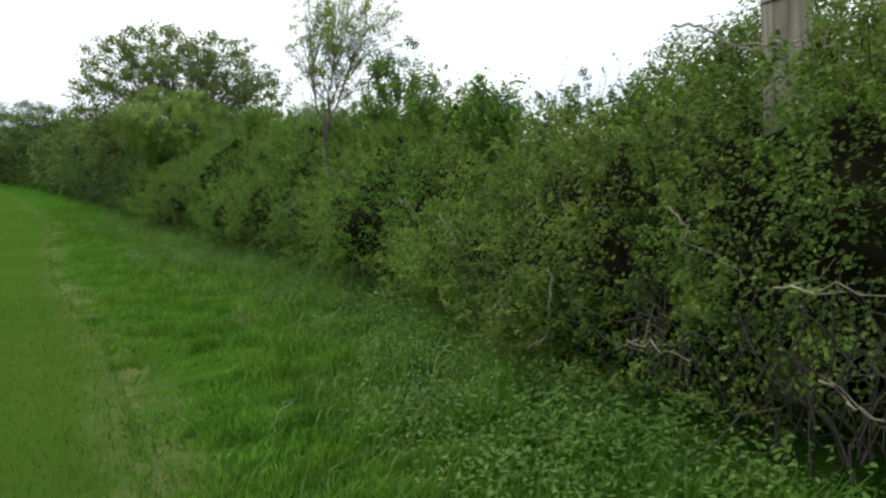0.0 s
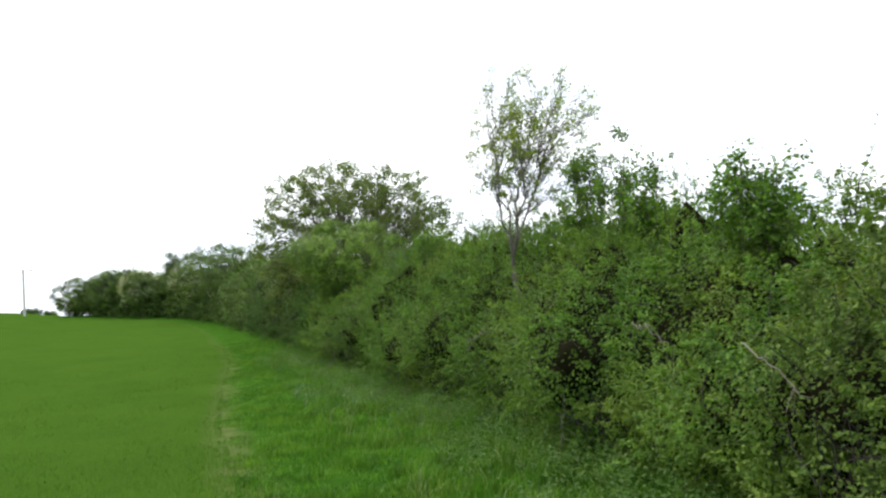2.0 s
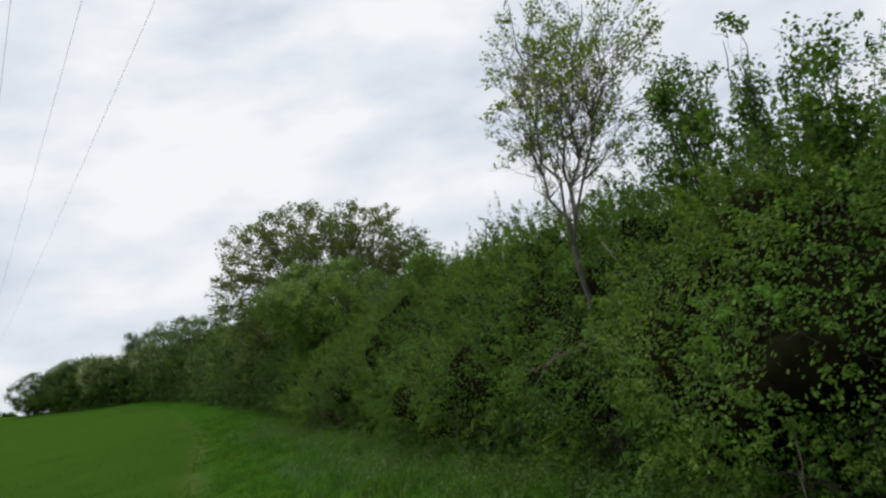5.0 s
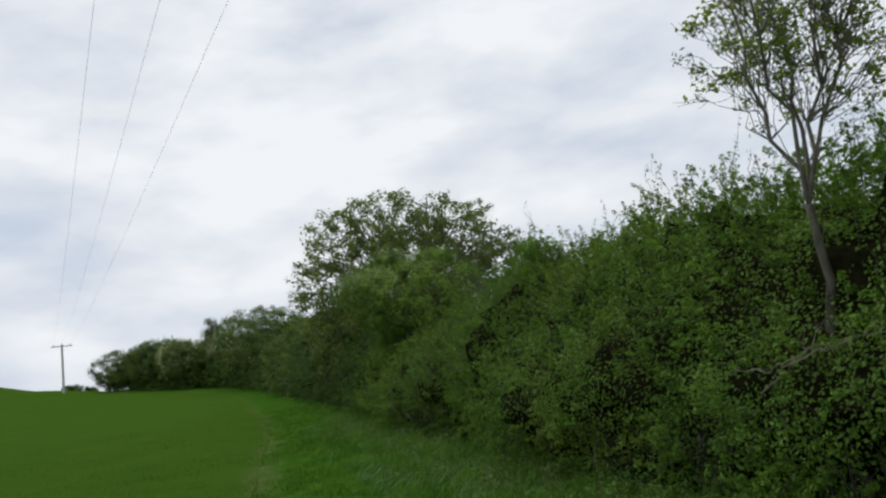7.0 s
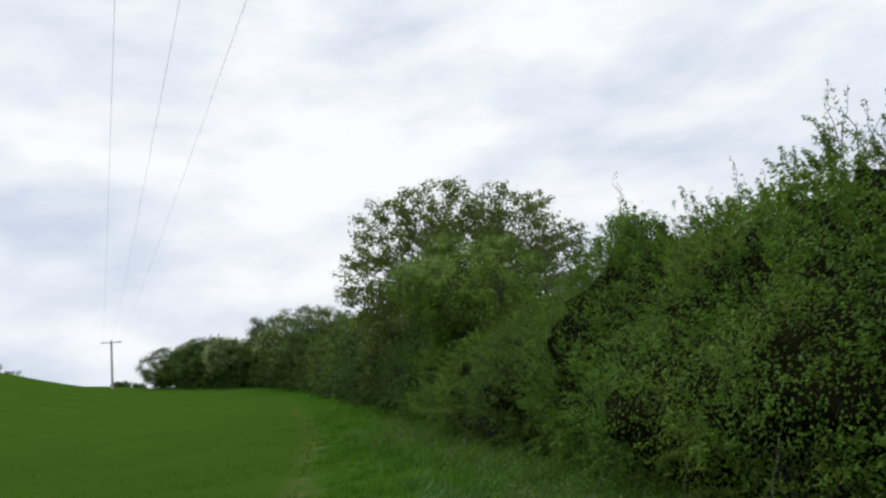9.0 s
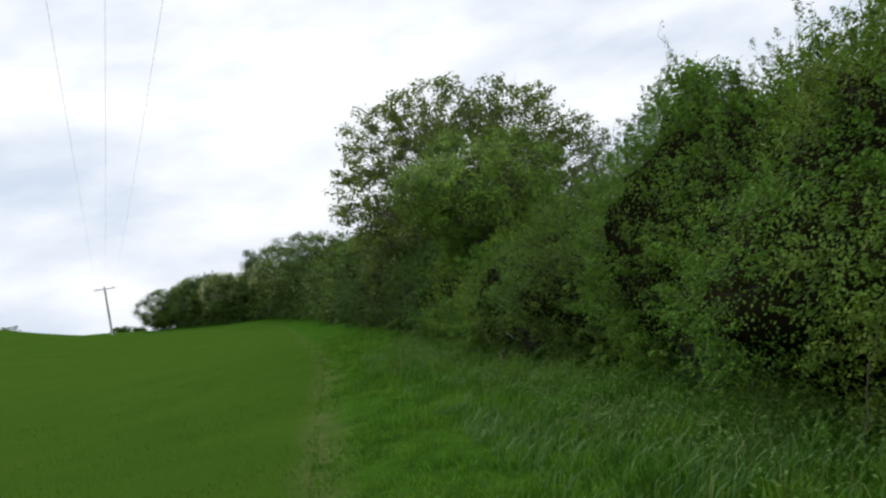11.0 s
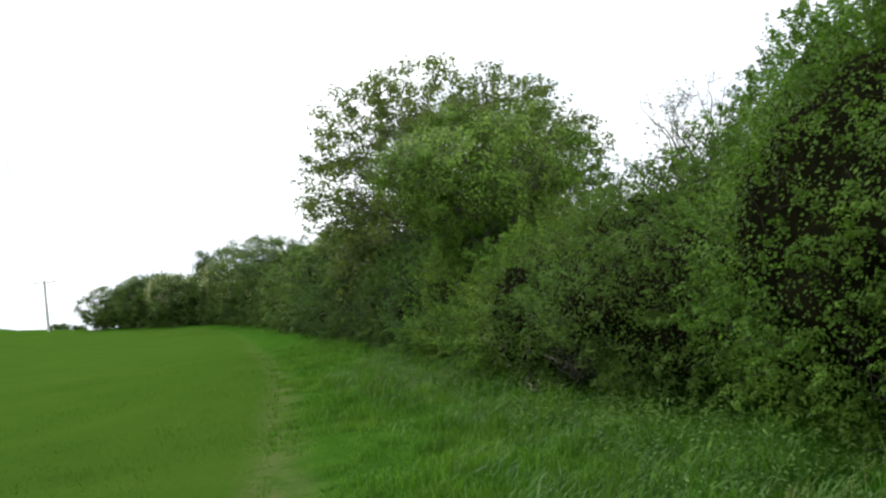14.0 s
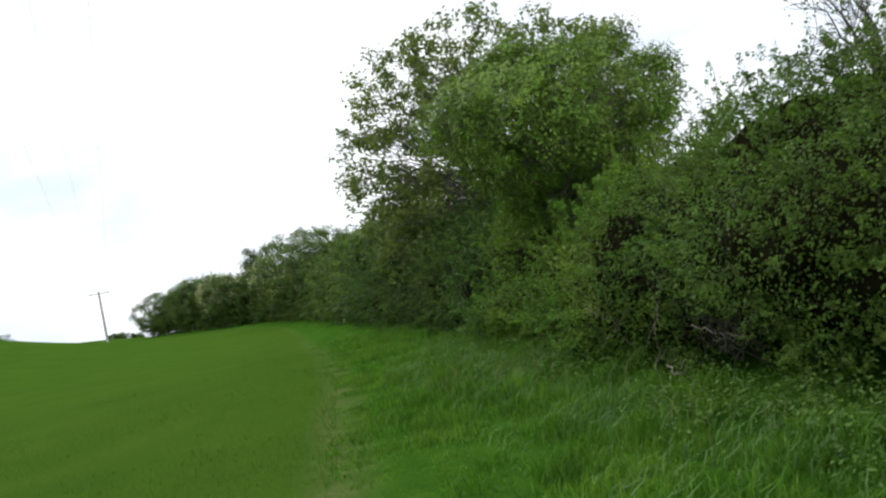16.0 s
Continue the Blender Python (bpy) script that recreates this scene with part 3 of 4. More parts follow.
# ---- trees ----
def tree(name, label, category, s, p, crown, trunk_r, mat, leaf, clumps, per_clump, clump_r, stems=3, fork_z=2.0, shell=0.55, spread=0.5, boughs=12, flat=0.75, boxy=2.0, stem_r=0.62, fine=4, uneven=0.16, face=0.0, far_boxy=0.0):
    """Trunk, stems from the fork, boughs and twigs to leaf clumps through an uneven crown; crown: (ds, dp, z, rs, rp, rz), z above the foot."""
    root = on_ground(s, p)
    e = thing(name, label, category, place=root)
    cs, cp, cz, rs, rp, rz = crown
    d = unit(rng.normal(size=(clumps, 3)))
    power = np.where(d[:, 1:2] > 0, far_boxy or boxy, boxy)
    d = d / (np.abs(d) ** power).sum(1, keepdims=True) ** (1 / power)
    r = rng.uniform(shell, 1.0, clumps) ** 0.55
    wob = 1 + uneven * vnoise(d * 2.0, 0.8, 31) + 0.05 * rng.normal(size=clumps)
    q = d * np.minimum(r * wob, 1.04)[:, None]
    C = at(s + cs + q[:, 0] * rs, p + cp + q[:, 1] * rp, root[2] + cz + q[:, 2] * rz)
    fork = root + at(cs, cp, 0) * 0.15 + (0, 0, fork_z)
    V, F = tubes([(bent(root - (0, 0, 0.1), fork, 9, 0.012), np.linspace(trunk_r, trunk_r * 0.8, 9))], 10)
    part_at("trunk", V, F, M_BARK, e, flat=False)
    lines = []
    for k in range(stems):
        a = k * 2 * math.pi / stems + 0.5
        tip = root + at(cs + math.cos(a) * rs * spread, cp + math.sin(a) * rp * spread, cz + rz * (0.75 if k % 2 else 0.55))
        line = bent(fork, tip, 10, 0.022, 0.04)
        lines.append(line)
        V, F = tubes([(line, np.linspace(trunk_r * stem_r, trunk_r * 0.10, 10))], 7)
        part_at("stem", V, F, M_BARK, e, flat=False)
    twigs = []
    for n_c, c in enumerate(C):
        best = min(lines, key=lambda ln: np.linalg.norm(ln[5] - c))
        want = np.clip((c[2] - fork[2]) / max(best[-1][2] - fork[2], 0.1), 0.1, 1.0) * 6
        i = int(np.clip(want, 1, 8))
        line = bent(best[i], c, 6, 0.04, 0.06)
        radii = np.linspace(trunk_r * 0.22 * (1.1 - i / 10), max(0.003, trunk_r * 0.025), 6)
        if n_c < boughs:
            V, F = tubes([(line, radii)], 6)
            part_at("bough", V, F, M_BARK, e, flat=False)
        else:
            twigs.append((line, radii * 0.7))
        for _ in range(fine):
            twigs.append((bent(line[4], c + rng.normal(size=3) * clump_r * 0.6, 4, 0.06), np.linspace(max(0.004, trunk_r * 0.05), max(0.002, trunk_r * 0.015), 4)))
    V, F = tubes(twigs, 3)
    part_at("branchwork", V, F, M_BARK, e, kind="stuff")
    m = per_clump
    rad = np.repeat(clump_r * rng.uniform(0.6, 1.25, len(C)), m)[:, None]
    ball = unit(rng.normal(size=(len(C) * m, 3))) * rng.uniform(0, 1, (len(C) * m, 1)) ** 0.45
    P = np.repeat(C, m, 0) + ball * rad * (1, 1, flat)
    out = np.repeat(unit(at(d[:, 0], d[:, 1], d[:, 2])), m, 0)
    N = unit(ball * 0.7 + out * face + rng.normal(size=P.shape) * (0.55 - 0.2 * face) + (0, 0, 0.6))
    V, F = leaves(P, N, leaf * rng.uniform(0.6, 1.25, len(P)), 0.7)
    part_at("crown", V, F, mat, e)
    return e


tree("sapling_tree", "slender young ash tree with sparse fresh leaves above the hedge", "tree", 13.8, 4.5,
     (0.2, 0.6, 4.5, 1.2, 1.25, 1.3), 0.042, M_ASH, 0.048, 300, 25, 0.14, stems=5, fork_z=2.55, shell=0.08, spread=0.55, boughs=18, stem_r=0.47)
tree("maple_tree", "broad field maple with open grey-green crown behind the hedge", "tree", 44.0, 6.6,
     (0.0, 0.1, 4.85, 5.1, 5.6, 4.6), 0.24, M_MAPLE, 0.140, 1350, 46, 0.40, stems=8, fork_z=1.4, shell=0.35, boughs=18, boxy=3.4, far_boxy=2.2, fine=1, uneven=0.06)
tree("ivy_clad_thorn", "old thorn smothered in bright green ivy rising from the hedge", "tree", 32.4, 4.3,
     (0.0, 0.0, 3.95, 1.9, 2.2, 1.3), 0.12, M_IVY, 0.060, 230, 240, 0.40, stems=4, fork_z=1.6, shell=0.75, boughs=6, uneven=0.34, face=0.7)
tree("ivy_clad_thorn", "dark ivy-covered stump of thorn below the ivy dome", "tree", 33.2, 4.6,
     (0.0, 0.0, 2.4, 1.5, 1.6, 1.1), 0.12, M_BLACKTHORN, 0.065, 140, 150, 0.34, stems=3, fork_z=0.9, shell=0.4, boughs=3, uneven=0.3)
for bs, bp, bz, br, bh, text in ((100.0, -3.0, 5.9, 5.4, 3.4, "tall domed hedgerow tree in the distance"), (91.0, -0.8, 5.4, 3.8, 2.9, "rounded hedgerow tree in the distance"), (110.8, -9.0, 5.6, 1.3, 3.3, "narrow upright hedgerow tree in the distance"),
                                 (117.5, -14.0, 4.2, 2.8, 2.5, "pale rounded hedgerow bush in the distance"), (126.5, -19.5, 4.4, 3.6, 2.7, "rounded dark hedgerow tree in the distance"), (136.2, -26.8, 3.3, 3.2, 3.0, "bushy tree at the end of the hedge on the skyline")):
    tree("hedgerow_tree", text, "tree", bs, bp, (0.0, 0.0, bz, br, br, bh), 0.14, M_DISTANT, 0.20, int(26 * br + 50), 80, 0.70, stems=4, fork_z=1.2, shell=0.7, boughs=4, fine=1, uneven=0.10, face=0.8)
for bs, bp, bz, br, bh in ((12.3, 5.3, 3.25, 0.5, 0.9), (11.5, 5.4, 3.1, 0.16, 1.0), (10.6, 5.2, 2.75, 0.32, 0.75), (8.3, 5.0, 2.45, 0.45, 0.55), (22.4, 5.3, 3.4, 0.5, 0.7)):
    tree("blackthorn_bush", "upright dark green blackthorn bush standing above the hedge", "bush", bs, bp,
         (0.0, 0.0, bz, br, br, bh), 0.03, M_BLACKTHORN, 0.052, int(85 * br / 0.5), 52, 0.15, stems=4, fork_z=bz - bh - 0.2, shell=0.05, spread=0.5, boughs=5, flat=1.2)

tree("bramble_mound", "rounded bright green bramble-covered bush behind the pole", "bush", 4.2, 5.4,
     (0.0, 0.0, 1.75, 2.1, 1.2, 1.15), 0.04, M_BRAMBLE, 0.042, 420, 120, 0.22, stems=5, fork_z=0.4, shell=0.5, boughs=4, fine=2, uneven=0.08, face=0.6)

for bs, bp, bz, br, bh, text in ((150.5, -64.5, 2.6, 2.6, 2.9, "distant dark green bush beyond the brow of the field"), (152.0, -60.0, 1.0, 3.6, 1.5, "low distant hedge beyond the brow of the field"),
                                 (152.5, -55.5, 0.3, 2.6, 1.2, "low distant hedge beyond the brow of the field"), (154.0, -37.6, 0.2, 2.2, 0.7, "low dark bush beside the far pole"), (154.0, -34.4, 0.1, 1.2, 0.6, "low dark bush beside the far pole")):
    tree("distant_bush", text, "bush", bs, bp, (0.0, 0.0, bz, br, br, bh), 0.08, M_FAR, 0.22, 40, 60, 0.6, stems=3, fork_z=0.3, shell=0.2, boughs=2)

tree("twiggy_bush", "sparse twiggy bush with thin grey stems above the hedge", "bush", 25.6, 5.2,
     (0.0, 0.0, 3.05, 0.85, 0.85, 0.95), 0.03, M_OLIVE, 0.042, 150, 7, 0.15, stems=7, fork_z=2.2, shell=0.05, spread=0.7, boughs=12, flat=1.2)

# pale may blossom on the far bushes
k = 900
ss = np.concatenate((rng.normal(117.5, 1.6, k // 2), rng.uniform(88, 106, k // 2)))
P, N = hedge_surface(ss, rng.uniform(0.22, 0.55, k), -0.7)
P = P[(vnoise(P, 1.6, 71) > 0.05) | (np.arange(k) < k // 2)]
D = unit(rng.normal(size=(420, 3)) * (1, 1, 0.7) + (0, -1.0, 0.5))
P = np.concatenate((P, at(117.5 + D[:240, 0] * 3.0, -14.0 + D[:240, 1] * 3.0, ground_z(117.5, -14.0) + 4.2 + D[:240, 2] * 2.7),
                    at(99.5 + D[240:, 0] * 5.6, -3.0 + D[240:, 1] * 5.6, ground_z(100.0, -3.0) + 5.0 + D[240:, 2] * 3.0)))
V, F = sprigs(P, np.tile((0.0, 0.0, 1.0), (len(P), 1)), 4, 0.22, 0.17)
tagged(new("may_blossom", mesh_np("may_blossom", V, F, M_BLOSSOM)), "pale may blossom on distant hedgerow bushes", "blossom", kind="stuff")

# ---- poles and wires ----
def lathe(rings, sides=16):
    """A turned shape about z from (radius, height) rings, closed at both ends."""
    P = [(0, 0, rings[0][1])] + [(0, 0, h) for _, h in rings] + [(0, 0, rings[-1][1])]
    R = [1e-4] + [r for r, _ in rings] + [1e-4]
    ang = np.arange(sides) * 2 * np.pi / sides
    V = np.concatenate([np.stack((np.cos(ang) * r, np.sin(ang) * r, np.full(sides, q[2])), -1) for q, r in zip(P, R)])
    i, j = np.meshgrid(np.arange(len(P) - 1), np.arange(sides), indexing="ij")
    a, b = i * sides + j, i * sides + (j + 1) % sides
    return V, np.stack((a, b, b + sides, a + sides), -1).reshape(-1, 4)


def block(w, d, h, at_place=(0, 0, 0), bevel=0.006):
    bm = bmesh.new()
    bmesh.ops.create_cube(bm, size=1, matrix=Matrix.Translation(at_place) @ Matrix.Diagonal((w, d, h, 1)))
    bmesh.ops.bevel(bm, geom=bm.edges[:], offset=bevel, segments=1, affect="EDGES")
    return bm


def bm_mesh(name, bm, mat):
    me = bpy.data.meshes.new(name)
    bm.to_mesh(me)
    bm.free()
    me.materials.append(mat)
    return me


WIRE_OFF = (-1.2, 0.0, 1.2)


def utility_pole(label, s, p, base, height, r0, r1, wood):
    """Round wooden pole with crossarm, brace, three insulators and straps; returns the wire places."""
    place = at(s, p, base)
    e = thing("utility_pole", label, "utility pole", "wooden poles of the overhead line", place=place)
    rise = np.linspace(0, height, 30)
    V, F = lathe([(np.interp(h, (0, height), (r0, r1)) * (1 + 0.012 * math.sin(h * 5.1)), h) for h in rise], 22)
    V[:, :2] *= (1 + 0.025 * vnoise(V * (6, 6, 0.5), 0.35, 41))[:, None]
    part("shaft", mesh_np("shaft", V, F, wood, flat=False), e)
    for h in (2.62, 3.1):
        r = np.interp(h, (0, height), (r0, r1)) * 1.03
        V, F = lathe([(r, h - 0.006), (r + 0.004, h - 0.003), (r + 0.004, h + 0.003), (r, h + 0.006)], 22)
        part("wire_strap", mesh_np("wire_strap", V, F, M_RUST, flat=False), e, "thin dark wire strap")
    turn = math.atan2(LINE_N[1], LINE_N[0])
    arm = part("crossarm", bm_mesh("crossarm", block(3.1, 0.10, 0.14, (0, -r1 - 0.05, height - 0.25)), M_STEEL), e, "grey steel crossarm")
    arm.rotation_euler = (0, 0, turn)
    wires = []
    for o in WIRE_OFF:
        lift = height - 0.18 if o else height
        V, F = lathe([(0.02, lift), (0.06, lift + 0.03), (0.035, lift + 0.07), (0.06, lift + 0.10), (0.035, lift + 0.14), (0.055, lift + 0.18), (0.02, lift + 0.22)], 12)
        c = np.array((LINE_N[0] * o, LINE_N[1] * o, 0)) + (np.array((LINE_D[0], LINE_D[1], 0)) * (-r1 - 0.05) if o else 0)
        part("insulator", mesh_np("insulator", V + c, F, M_CERAMIC, flat=False), e, "brown glazed insulator")
        wires.append(place + c + (0, 0, lift + 0.2))
    return wires


NEAR_POLE, FAR_POLE = at(3.4, 4.3, 0), at(137.6, -34.4, 0)
LINE_D = unit((FAR_POLE - NEAR_POLE)[:2])
LINE_N = np.array((-LINE_D[1], LINE_D[0]))
tops_a = utility_pole("weathered grey-brown wooden utility pole standing in the hedge", 3.4, 4.3, float(ground_z(3.4, 4.3)), 8.9, 0.165, 0.12, M_POLE)
tops_b = utility_pole("wooden utility pole with a crossarm on the skyline", 137.6, -34.4, 6.2, 9.7, 0.20, 0.15, M_POLE_PALE)
for a, b in zip(tops_a, tops_b):
    line = bent(a, b, 40, 0.0, -0.006)
    V, F = tubes([(line, np.full(40, 0.004))], 5)
    w = thing("overhead_wire", "thin dark overhead power line wire", "wire", "three wires of the overhead line", place=line[0])
    part_at("strand", V, F, M_WIRE, w)


# ---- grass and weeds ----
def blades(P, height, width, bend, mat, name, label, category, wind=(0.5, -0.1, 0)):
    """Grass blades as one spread of bent, tapered leaves."""
    n = len(P)
    a = rng.uniform(0, 2 * np.pi, n)
    side = np.stack((np.cos(a), np.sin(a), np.zeros(n)), -1)
    lean = unit(rng.normal(size=(n, 3)) * (1, 1, 0) + np.array(wind)) * (bend * height)[:, None]
    w = np.broadcast_to(width, (n,))[:, None]
    V = np.empty((n, 5, 3))
    V[:, 0], V[:, 1] = P - side * w, P + side * w
    m = P + lean * 0.35 + np.array((0, 0, 1)) * (height * 0.6)[:, None]
    V[:, 2], V[:, 3] = m + side * w * 0.8, m - side * w * 0.8
    V[:, 4] = P + lean * 1.1 + np.array((0, 0, 1)) * (height * rng.uniform(0.72, 1.0, n))[:, None]
    i = np.arange(n)[:, None] * 5
    F = np.concatenate((i + (0, 1, 2), i + (0, 2, 3), i + (3, 2, 4)), 1).reshape(-1, 3)
    ob = new(name, mesh_np(name, V.reshape(-1, 3), F, mat))
    return tagged(ob, label, category, kind="stuff")


def scatter(n, s0, s1, near_bias=1.0):
    return s0 + (s1 - s0) * rng.uniform(0, 1, n) ** near_bias


n = 118000
s = scatter(n, 0.5, 50, 1.25)
f = rng.uniform(0, 1, n)
p = track_p(s) - 0.15 + f * (hedge_p(s) + 0.5 - track_p(s))
P = on_ground(s, p)
clump = vnoise(P, 0.45, 51) + 0.8 * vnoise(P, 1.3, 52)
tuft = np.clip(0.55 - cells(P, 0.55, 5), 0, 1)
keep = (clump + 1.5 * tuft + 0.35 * rng.normal(size=n) > -0.6 + 0.7 * np.exp(-(f / 0.10) ** 2)) & (rng.uniform(0, 1, n) < np.clip((52 - s) / 18, 0, 1))
P, f, clump, tuft = P[keep], f[keep], clump[keep], tuft[keep]
h = (0.06 + 0.10 * np.clip(f * 2.5, 0, 1) + 0.15 * f * f) * (0.62 + 0.4 * clump + 1.9 * tuft) * rng.uniform(0.6, 1.25, len(P))
h = np.clip(h, 0.03, 0.5)
P[:, 2] += -0.03
blades(P, h, 0.0052 + 0.0045 * rng.uniform(0, 1, len(P)), rng.uniform(0.1, 0.65, len(P)), M_GRASS, "verge_grass", "long bright green grass of the field verge", "grass")

# coarse windblown grass near the hedge foot
n = 9000
s = np.concatenate((scatter(n // 25, 1.0, 6), scatter(n - n // 25, 18, 33)))
p = hedge_p(s) - 1.9 + 1.8 * rng.uniform(0, 1, n)
P = on_ground(s, p, -0.02)
keep = vnoise(P, 0.8, 58) + 0.3 * rng.normal(size=n) > 0.0
P = P[keep]
blades(P, rng.uniform(0.12, 0.28, len(P)), 0.008, rng.uniform(0.5, 1.1, len(P)), M_COARSE, "coarse_grass", "coarse windblown grass beside the hedge foot", "grass", wind=(1.9, 0.9, 0))

# pale seeding grass stems
n = 1400
s = scatter(n, 1.0, 34, 1.1)
p = track_p(s) + (hedge_p(s) - track_p(s)) * rng.uniform(0.45, 1.02, n)
P = on_ground(s, p)
keep = vnoise(P, 1.2, 57) > 0.0
P = P[keep]
blades(P, rng.uniform(0.25, 0.5, len(P)), 0.0035, rng.uniform(0.3, 0.9, len(P)), M_DRY, "grass_stems", "pale seeding grass stems in the verge", "grass")

n = 62000
s = scatter(n, 0.5, 56, 1.2)
p = track_p(s) - 0.05 - rng.uniform(0, 1, n) ** 1.4 * 14
keep = (rng.uniform(0, 1, n) < np.clip((56 - s) / 30, 0, 1)) & (rng.uniform(0, 1, n) < np.clip((14 + p) / 6, 0, 1))
s, p = s[keep], p[keep]
P = on_ground(s, p, -0.02)
h = rng.uniform(0.04, 0.09, len(P)) * (1 + 0.35 * vnoise(P, 0.8, 53))
blades(P, h, 0.005, rng.uniform(0.2, 0.7, len(P)), M_CROP, "crop_plants", "short young green crop covering the field", "crop")

# broad-leaved weeds at the hedge foot
n = 12500
s = scatter(n, 0.5, 36, 1.2)
f = rng.uniform(0, 1, n) ** 0.7
p = hedge_p(s) - 1.1 + f * 1.5
P = on_ground(s, p)
keep = vnoise(P, 0.7, 55) + 0.5 * f + 0.3 * rng.normal(size=n) > 0.1
P, f = P[keep], f[keep]
P[:, 2] += rng.uniform(0.03, 0.16, len(P)) + 0.27 * f * rng.uniform(0, 1, len(P))
V, F = sprigs(P, np.tile((0.0, 0.0, 1.0), (len(P), 1)), 7, 0.06, 0.044, 0.5)
tagged(new("hedge_foot_weeds", mesh_np("hedge_foot_weeds", V, F, M_WEED)), "dark green nettles and cleavers along the hedge foot", "weeds", kind="stuff")

# ---- dead branches and bare twigs in the hedge; places as (s, p, height) ----
def dead_branch(places, r, label="bare grey dead branch caught in the hedge"):
    P = np.array([on_ground(a, b, c) for a, b, c in places])
    t = np.linspace(0, len(P) - 1, 4 * len(P))
    line = np.stack([np.interp(t, np.arange(len(P)), P[:, k]) for k in range(3)], -1)
    line[1:-1] += rng.normal(size=(len(line) - 2, 3)) * 0.014
    e = thing("dead_branch", label, "branch", "dead branches in the hedge", place=line[0])
    r = r * 0.5
    V, F = tubes([(line, np.linspace(r, r * 0.45, len(line)))], 6)
    part_at("stick", V, F, M_DEAD, e, flat=False)
    for k in range(3):
        i = int(rng.integers(2, len(line) - 2))
        d = unit(line[i + 1] - line[i] + rng.normal(size=3) * 0.03) * rng.uniform(0.10, 0.25)
        V, F = tubes([(bent(line[i], line[i] + d, 4, 0.08), np.linspace(r * 0.5, r * 0.2, 4))], 5)
        part_at("side_twig", V, F, M_DEAD, e, flat=False)


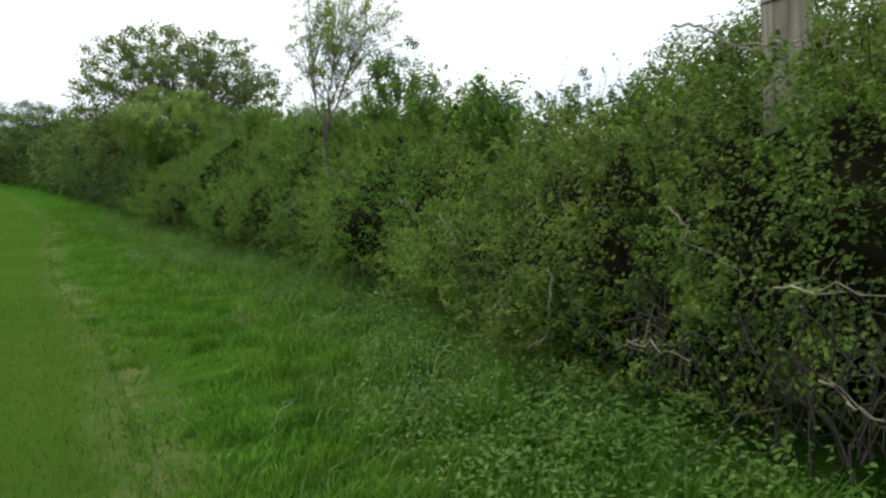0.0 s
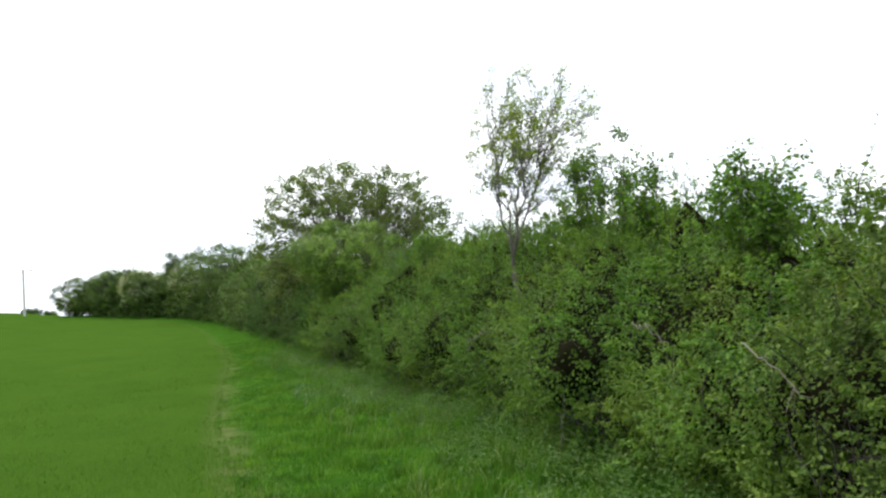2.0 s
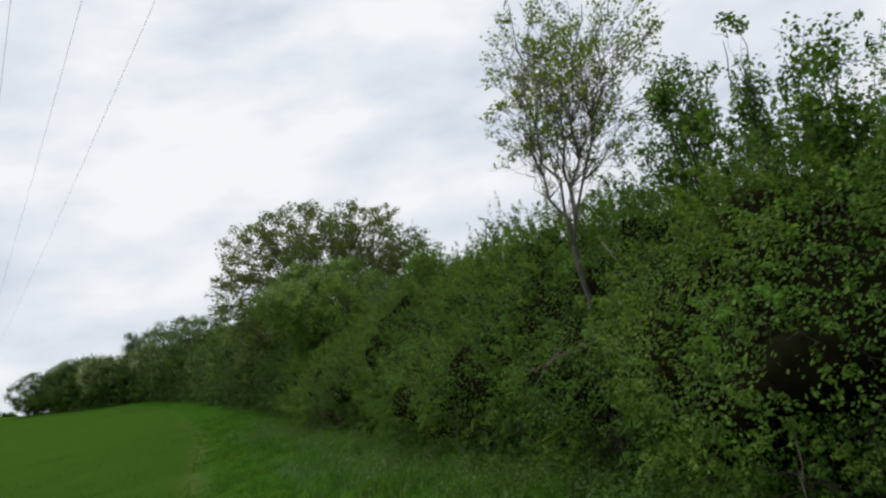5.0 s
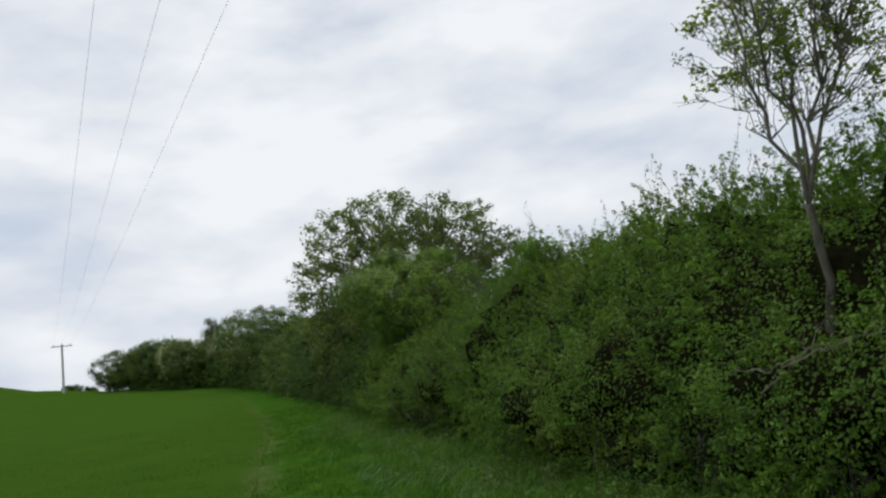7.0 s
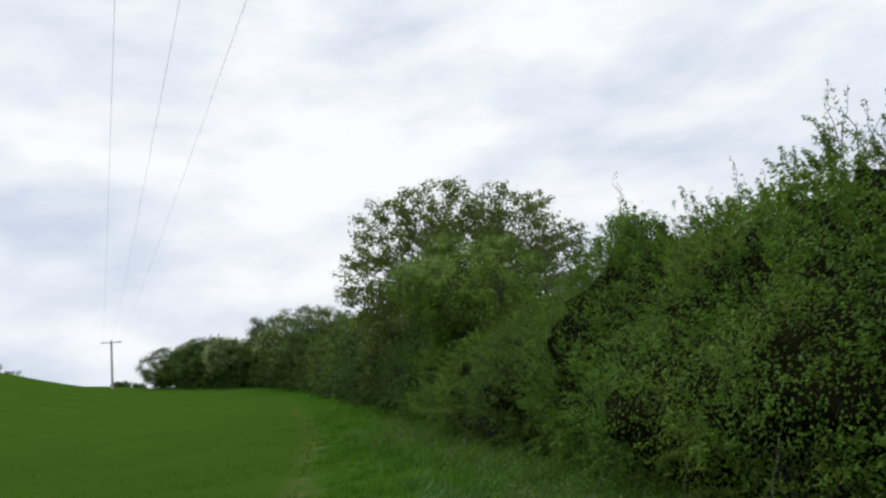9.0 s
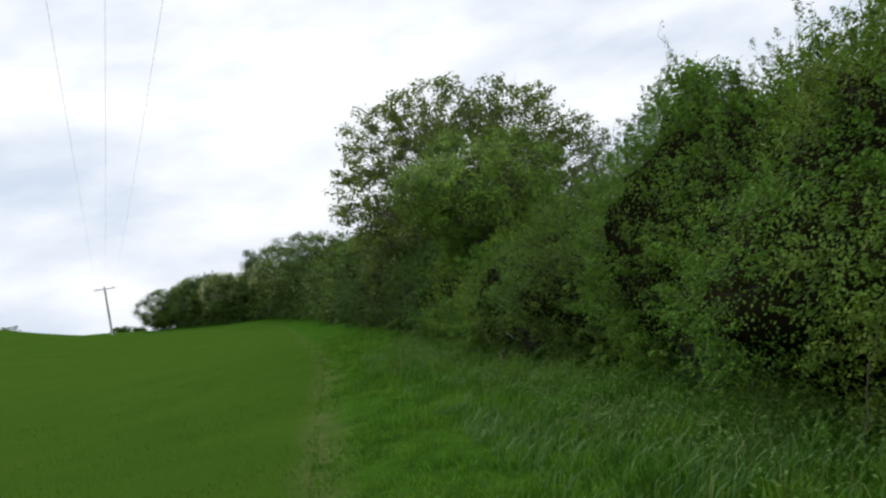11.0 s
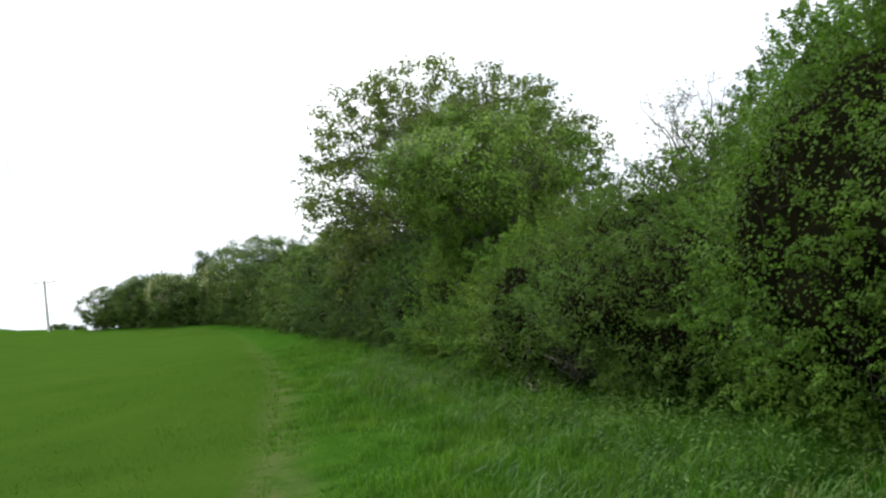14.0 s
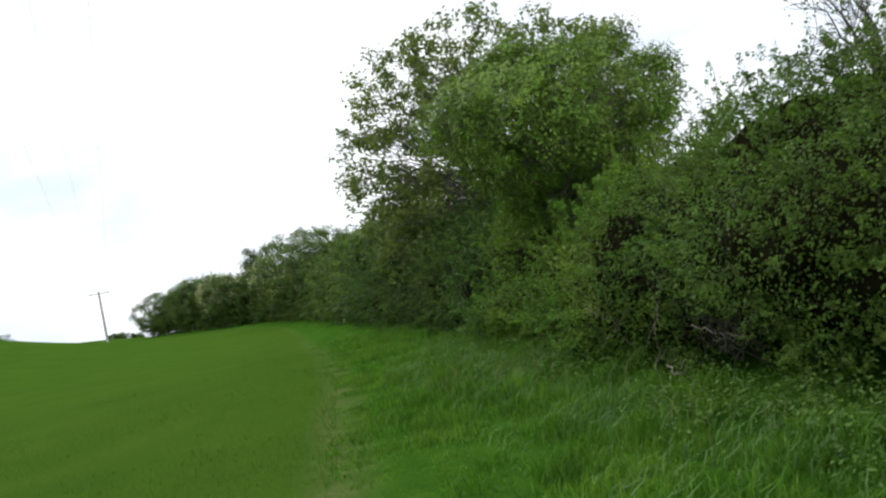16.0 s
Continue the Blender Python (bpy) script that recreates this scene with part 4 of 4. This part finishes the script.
for places, r in (
    (((3.5, 2.40, 1.1), (3.4, 2.34, 0.88), (3.6, 2.38, 0.6)), 0.010),
    (((2.8, 2.36, 0.8), (2.6, 2.32, 0.82), (2.35, 2.32, 0.78)), 0.009),
    (((1.9, 2.30, 1.14), (1.6, 2.22, 1.18), (1.3, 2.3, 1.15)), 0.009),
    (((1.65, 2.2, 0.86), (1.5, 2.2, 0.78), (1.35, 2.2, 0.76)), 0.010),
    (((2.8, 2.66, 1.42), (2.6, 2.62, 1.26), (2.3, 2.58, 1.1)), 0.007),
    (((4.1, 4.0, 2.62), (3.7, 3.9, 2.50), (3.5, 3.88, 2.37), (3.1, 3.8, 2.29), (2.8, 3.78, 2.27), (2.5, 3.9, 2.38)), 0.020),
    (((3.4, 3.86, 2.32), (3.1, 3.8, 2.27), (2.95, 3.8, 2.12)), 0.016),
    (((2.8, 3.78, 2.27), (2.65, 3.78, 2.15), (2.4, 3.76, 2.05)), 0.016),
    (((8.5, 3.70, 1.50), (8.1, 3.62, 1.44), (7.75, 3.58, 1.33)), 0.012),
    (((6.1, 3.05, 1.36), (5.7, 2.92, 1.24), (5.4, 2.88, 1.12)), 0.010),
    (((12.1, 3.95, 2.33), (11.8, 3.88, 2.11), (11.5, 3.8, 1.88)), 0.010),
    (((13.5, 3.60, 1.15), (13.1, 3.58, 1.38), (12.7, 3.66, 1.46), (12.4, 3.85, 1.53)), 0.011),
    (((13.25, 3.58, 1.27), (13.0, 3.64, 1.42), (12.95, 3.8, 1.62)), 0.008),
    (((14.0, 3.75, 1.35), (13.3, 3.55, 1.33), (13.0, 3.68, 1.45), (12.6, 3.78, 1.50)), 0.009),
    (((26.9, 2.85, 0.0), (26.95, 2.98, 0.45), (27.0, 3.1, 0.9)), 0.012),
    (((26.4, 2.80, 0.36), (26.1, 2.75, 0.32), (26.0, 2.82, 0.45)), 0.014),
    (((28.2, 2.75, 0.88), (27.7, 2.85, 0.74), (27.4, 2.9, 0.45)), 0.009),
    (((25.9, 2.9, 0.74), (25.5, 2.92, 0.68), (25.2, 2.95, 0.66)), 0.009),
    (((27.9, 2.80, 0.5), (27.4, 2.82, 0.7), (27.1, 2.88, 0.9)), 0.008),
    (((26.8, 2.8, 0.5), (26.7, 2.92, 0.78), (26.45, 3.05, 1.15)), 0.008),
    (((18.3, 3.5, 0.0), (18.2, 3.55, 0.5), (18.0, 3.65, 1.0)), 0.010),
    (((10.0, 3.4, 0.0), (9.9, 3.5, 0.4), (9.95, 3.6, 0.9)), 0.012),
    (((16.6, 3.55, 0.0), (16.8, 3.6, 0.5), (16.7, 3.75, 1.1)), 0.012),
):
    dead_branch(places, r)
for hs, hz, hr in HOLLOWS:
    k = 46
    a = on_ground(hs + rng.normal(size=k) * hr * 0.6, hedge_p(hs) + 0.35 + rng.uniform(0, 0.35, k), rng.uniform(0.0, 0.5, k) + hz * 0.3)
    b = a + unit(rng.normal(size=(k, 3)) * 0.5 + (0, 0, 1)) * rng.uniform(0.3, 0.8, k)[:, None]
    V, F = tubes([(bent(x, y, 5, 0.07), np.linspace(0.007, 0.002, 5)) for x, y in zip(a, b)], 4)
    tagged(new("bare_twigs", mesh_np("bare_twigs", V, F, M_TWIG, flat=False)), "bare brown twigs in a hollow of the hedge foot", "twigs", kind="stuff")

# ---- small things ----
daisy = thing("daisy", "single white daisy open among the crop", "flower", place=on_ground(33.6, -2.88))
V, F = tubes([(bent((0, 0, 0), (0.01, 0.0, 0.12), 5, 0.03), np.full(5, 0.002))], 5)
part("stalk", mesh_np("stalk", V, F, M_WEED, flat=False), daisy)
V, F = lathe([(0.008, 0.12), (0.010, 0.124), (0.006, 0.128)], 10)
part("centre", mesh_np("centre", V + (0.01, 0, 0), F, M_DRY, flat=False), daisy, "yellow flower centre")
for k in range(12):
    a = k * math.pi / 6
    d, e = np.array((math.cos(a), math.sin(a), 0.12)), np.array((-math.sin(a), math.cos(a), 0))
    c = np.array((0.01, 0, 0.123))
    V = np.array((c + d * 0.008, c + d * 0.025 + e * 0.006, c + d * 0.038, c + d * 0.025 - e * 0.006))
    part("petal", mesh_np("petal", V, np.array(((0, 1, 2, 3),)), M_FLOWER), daisy)
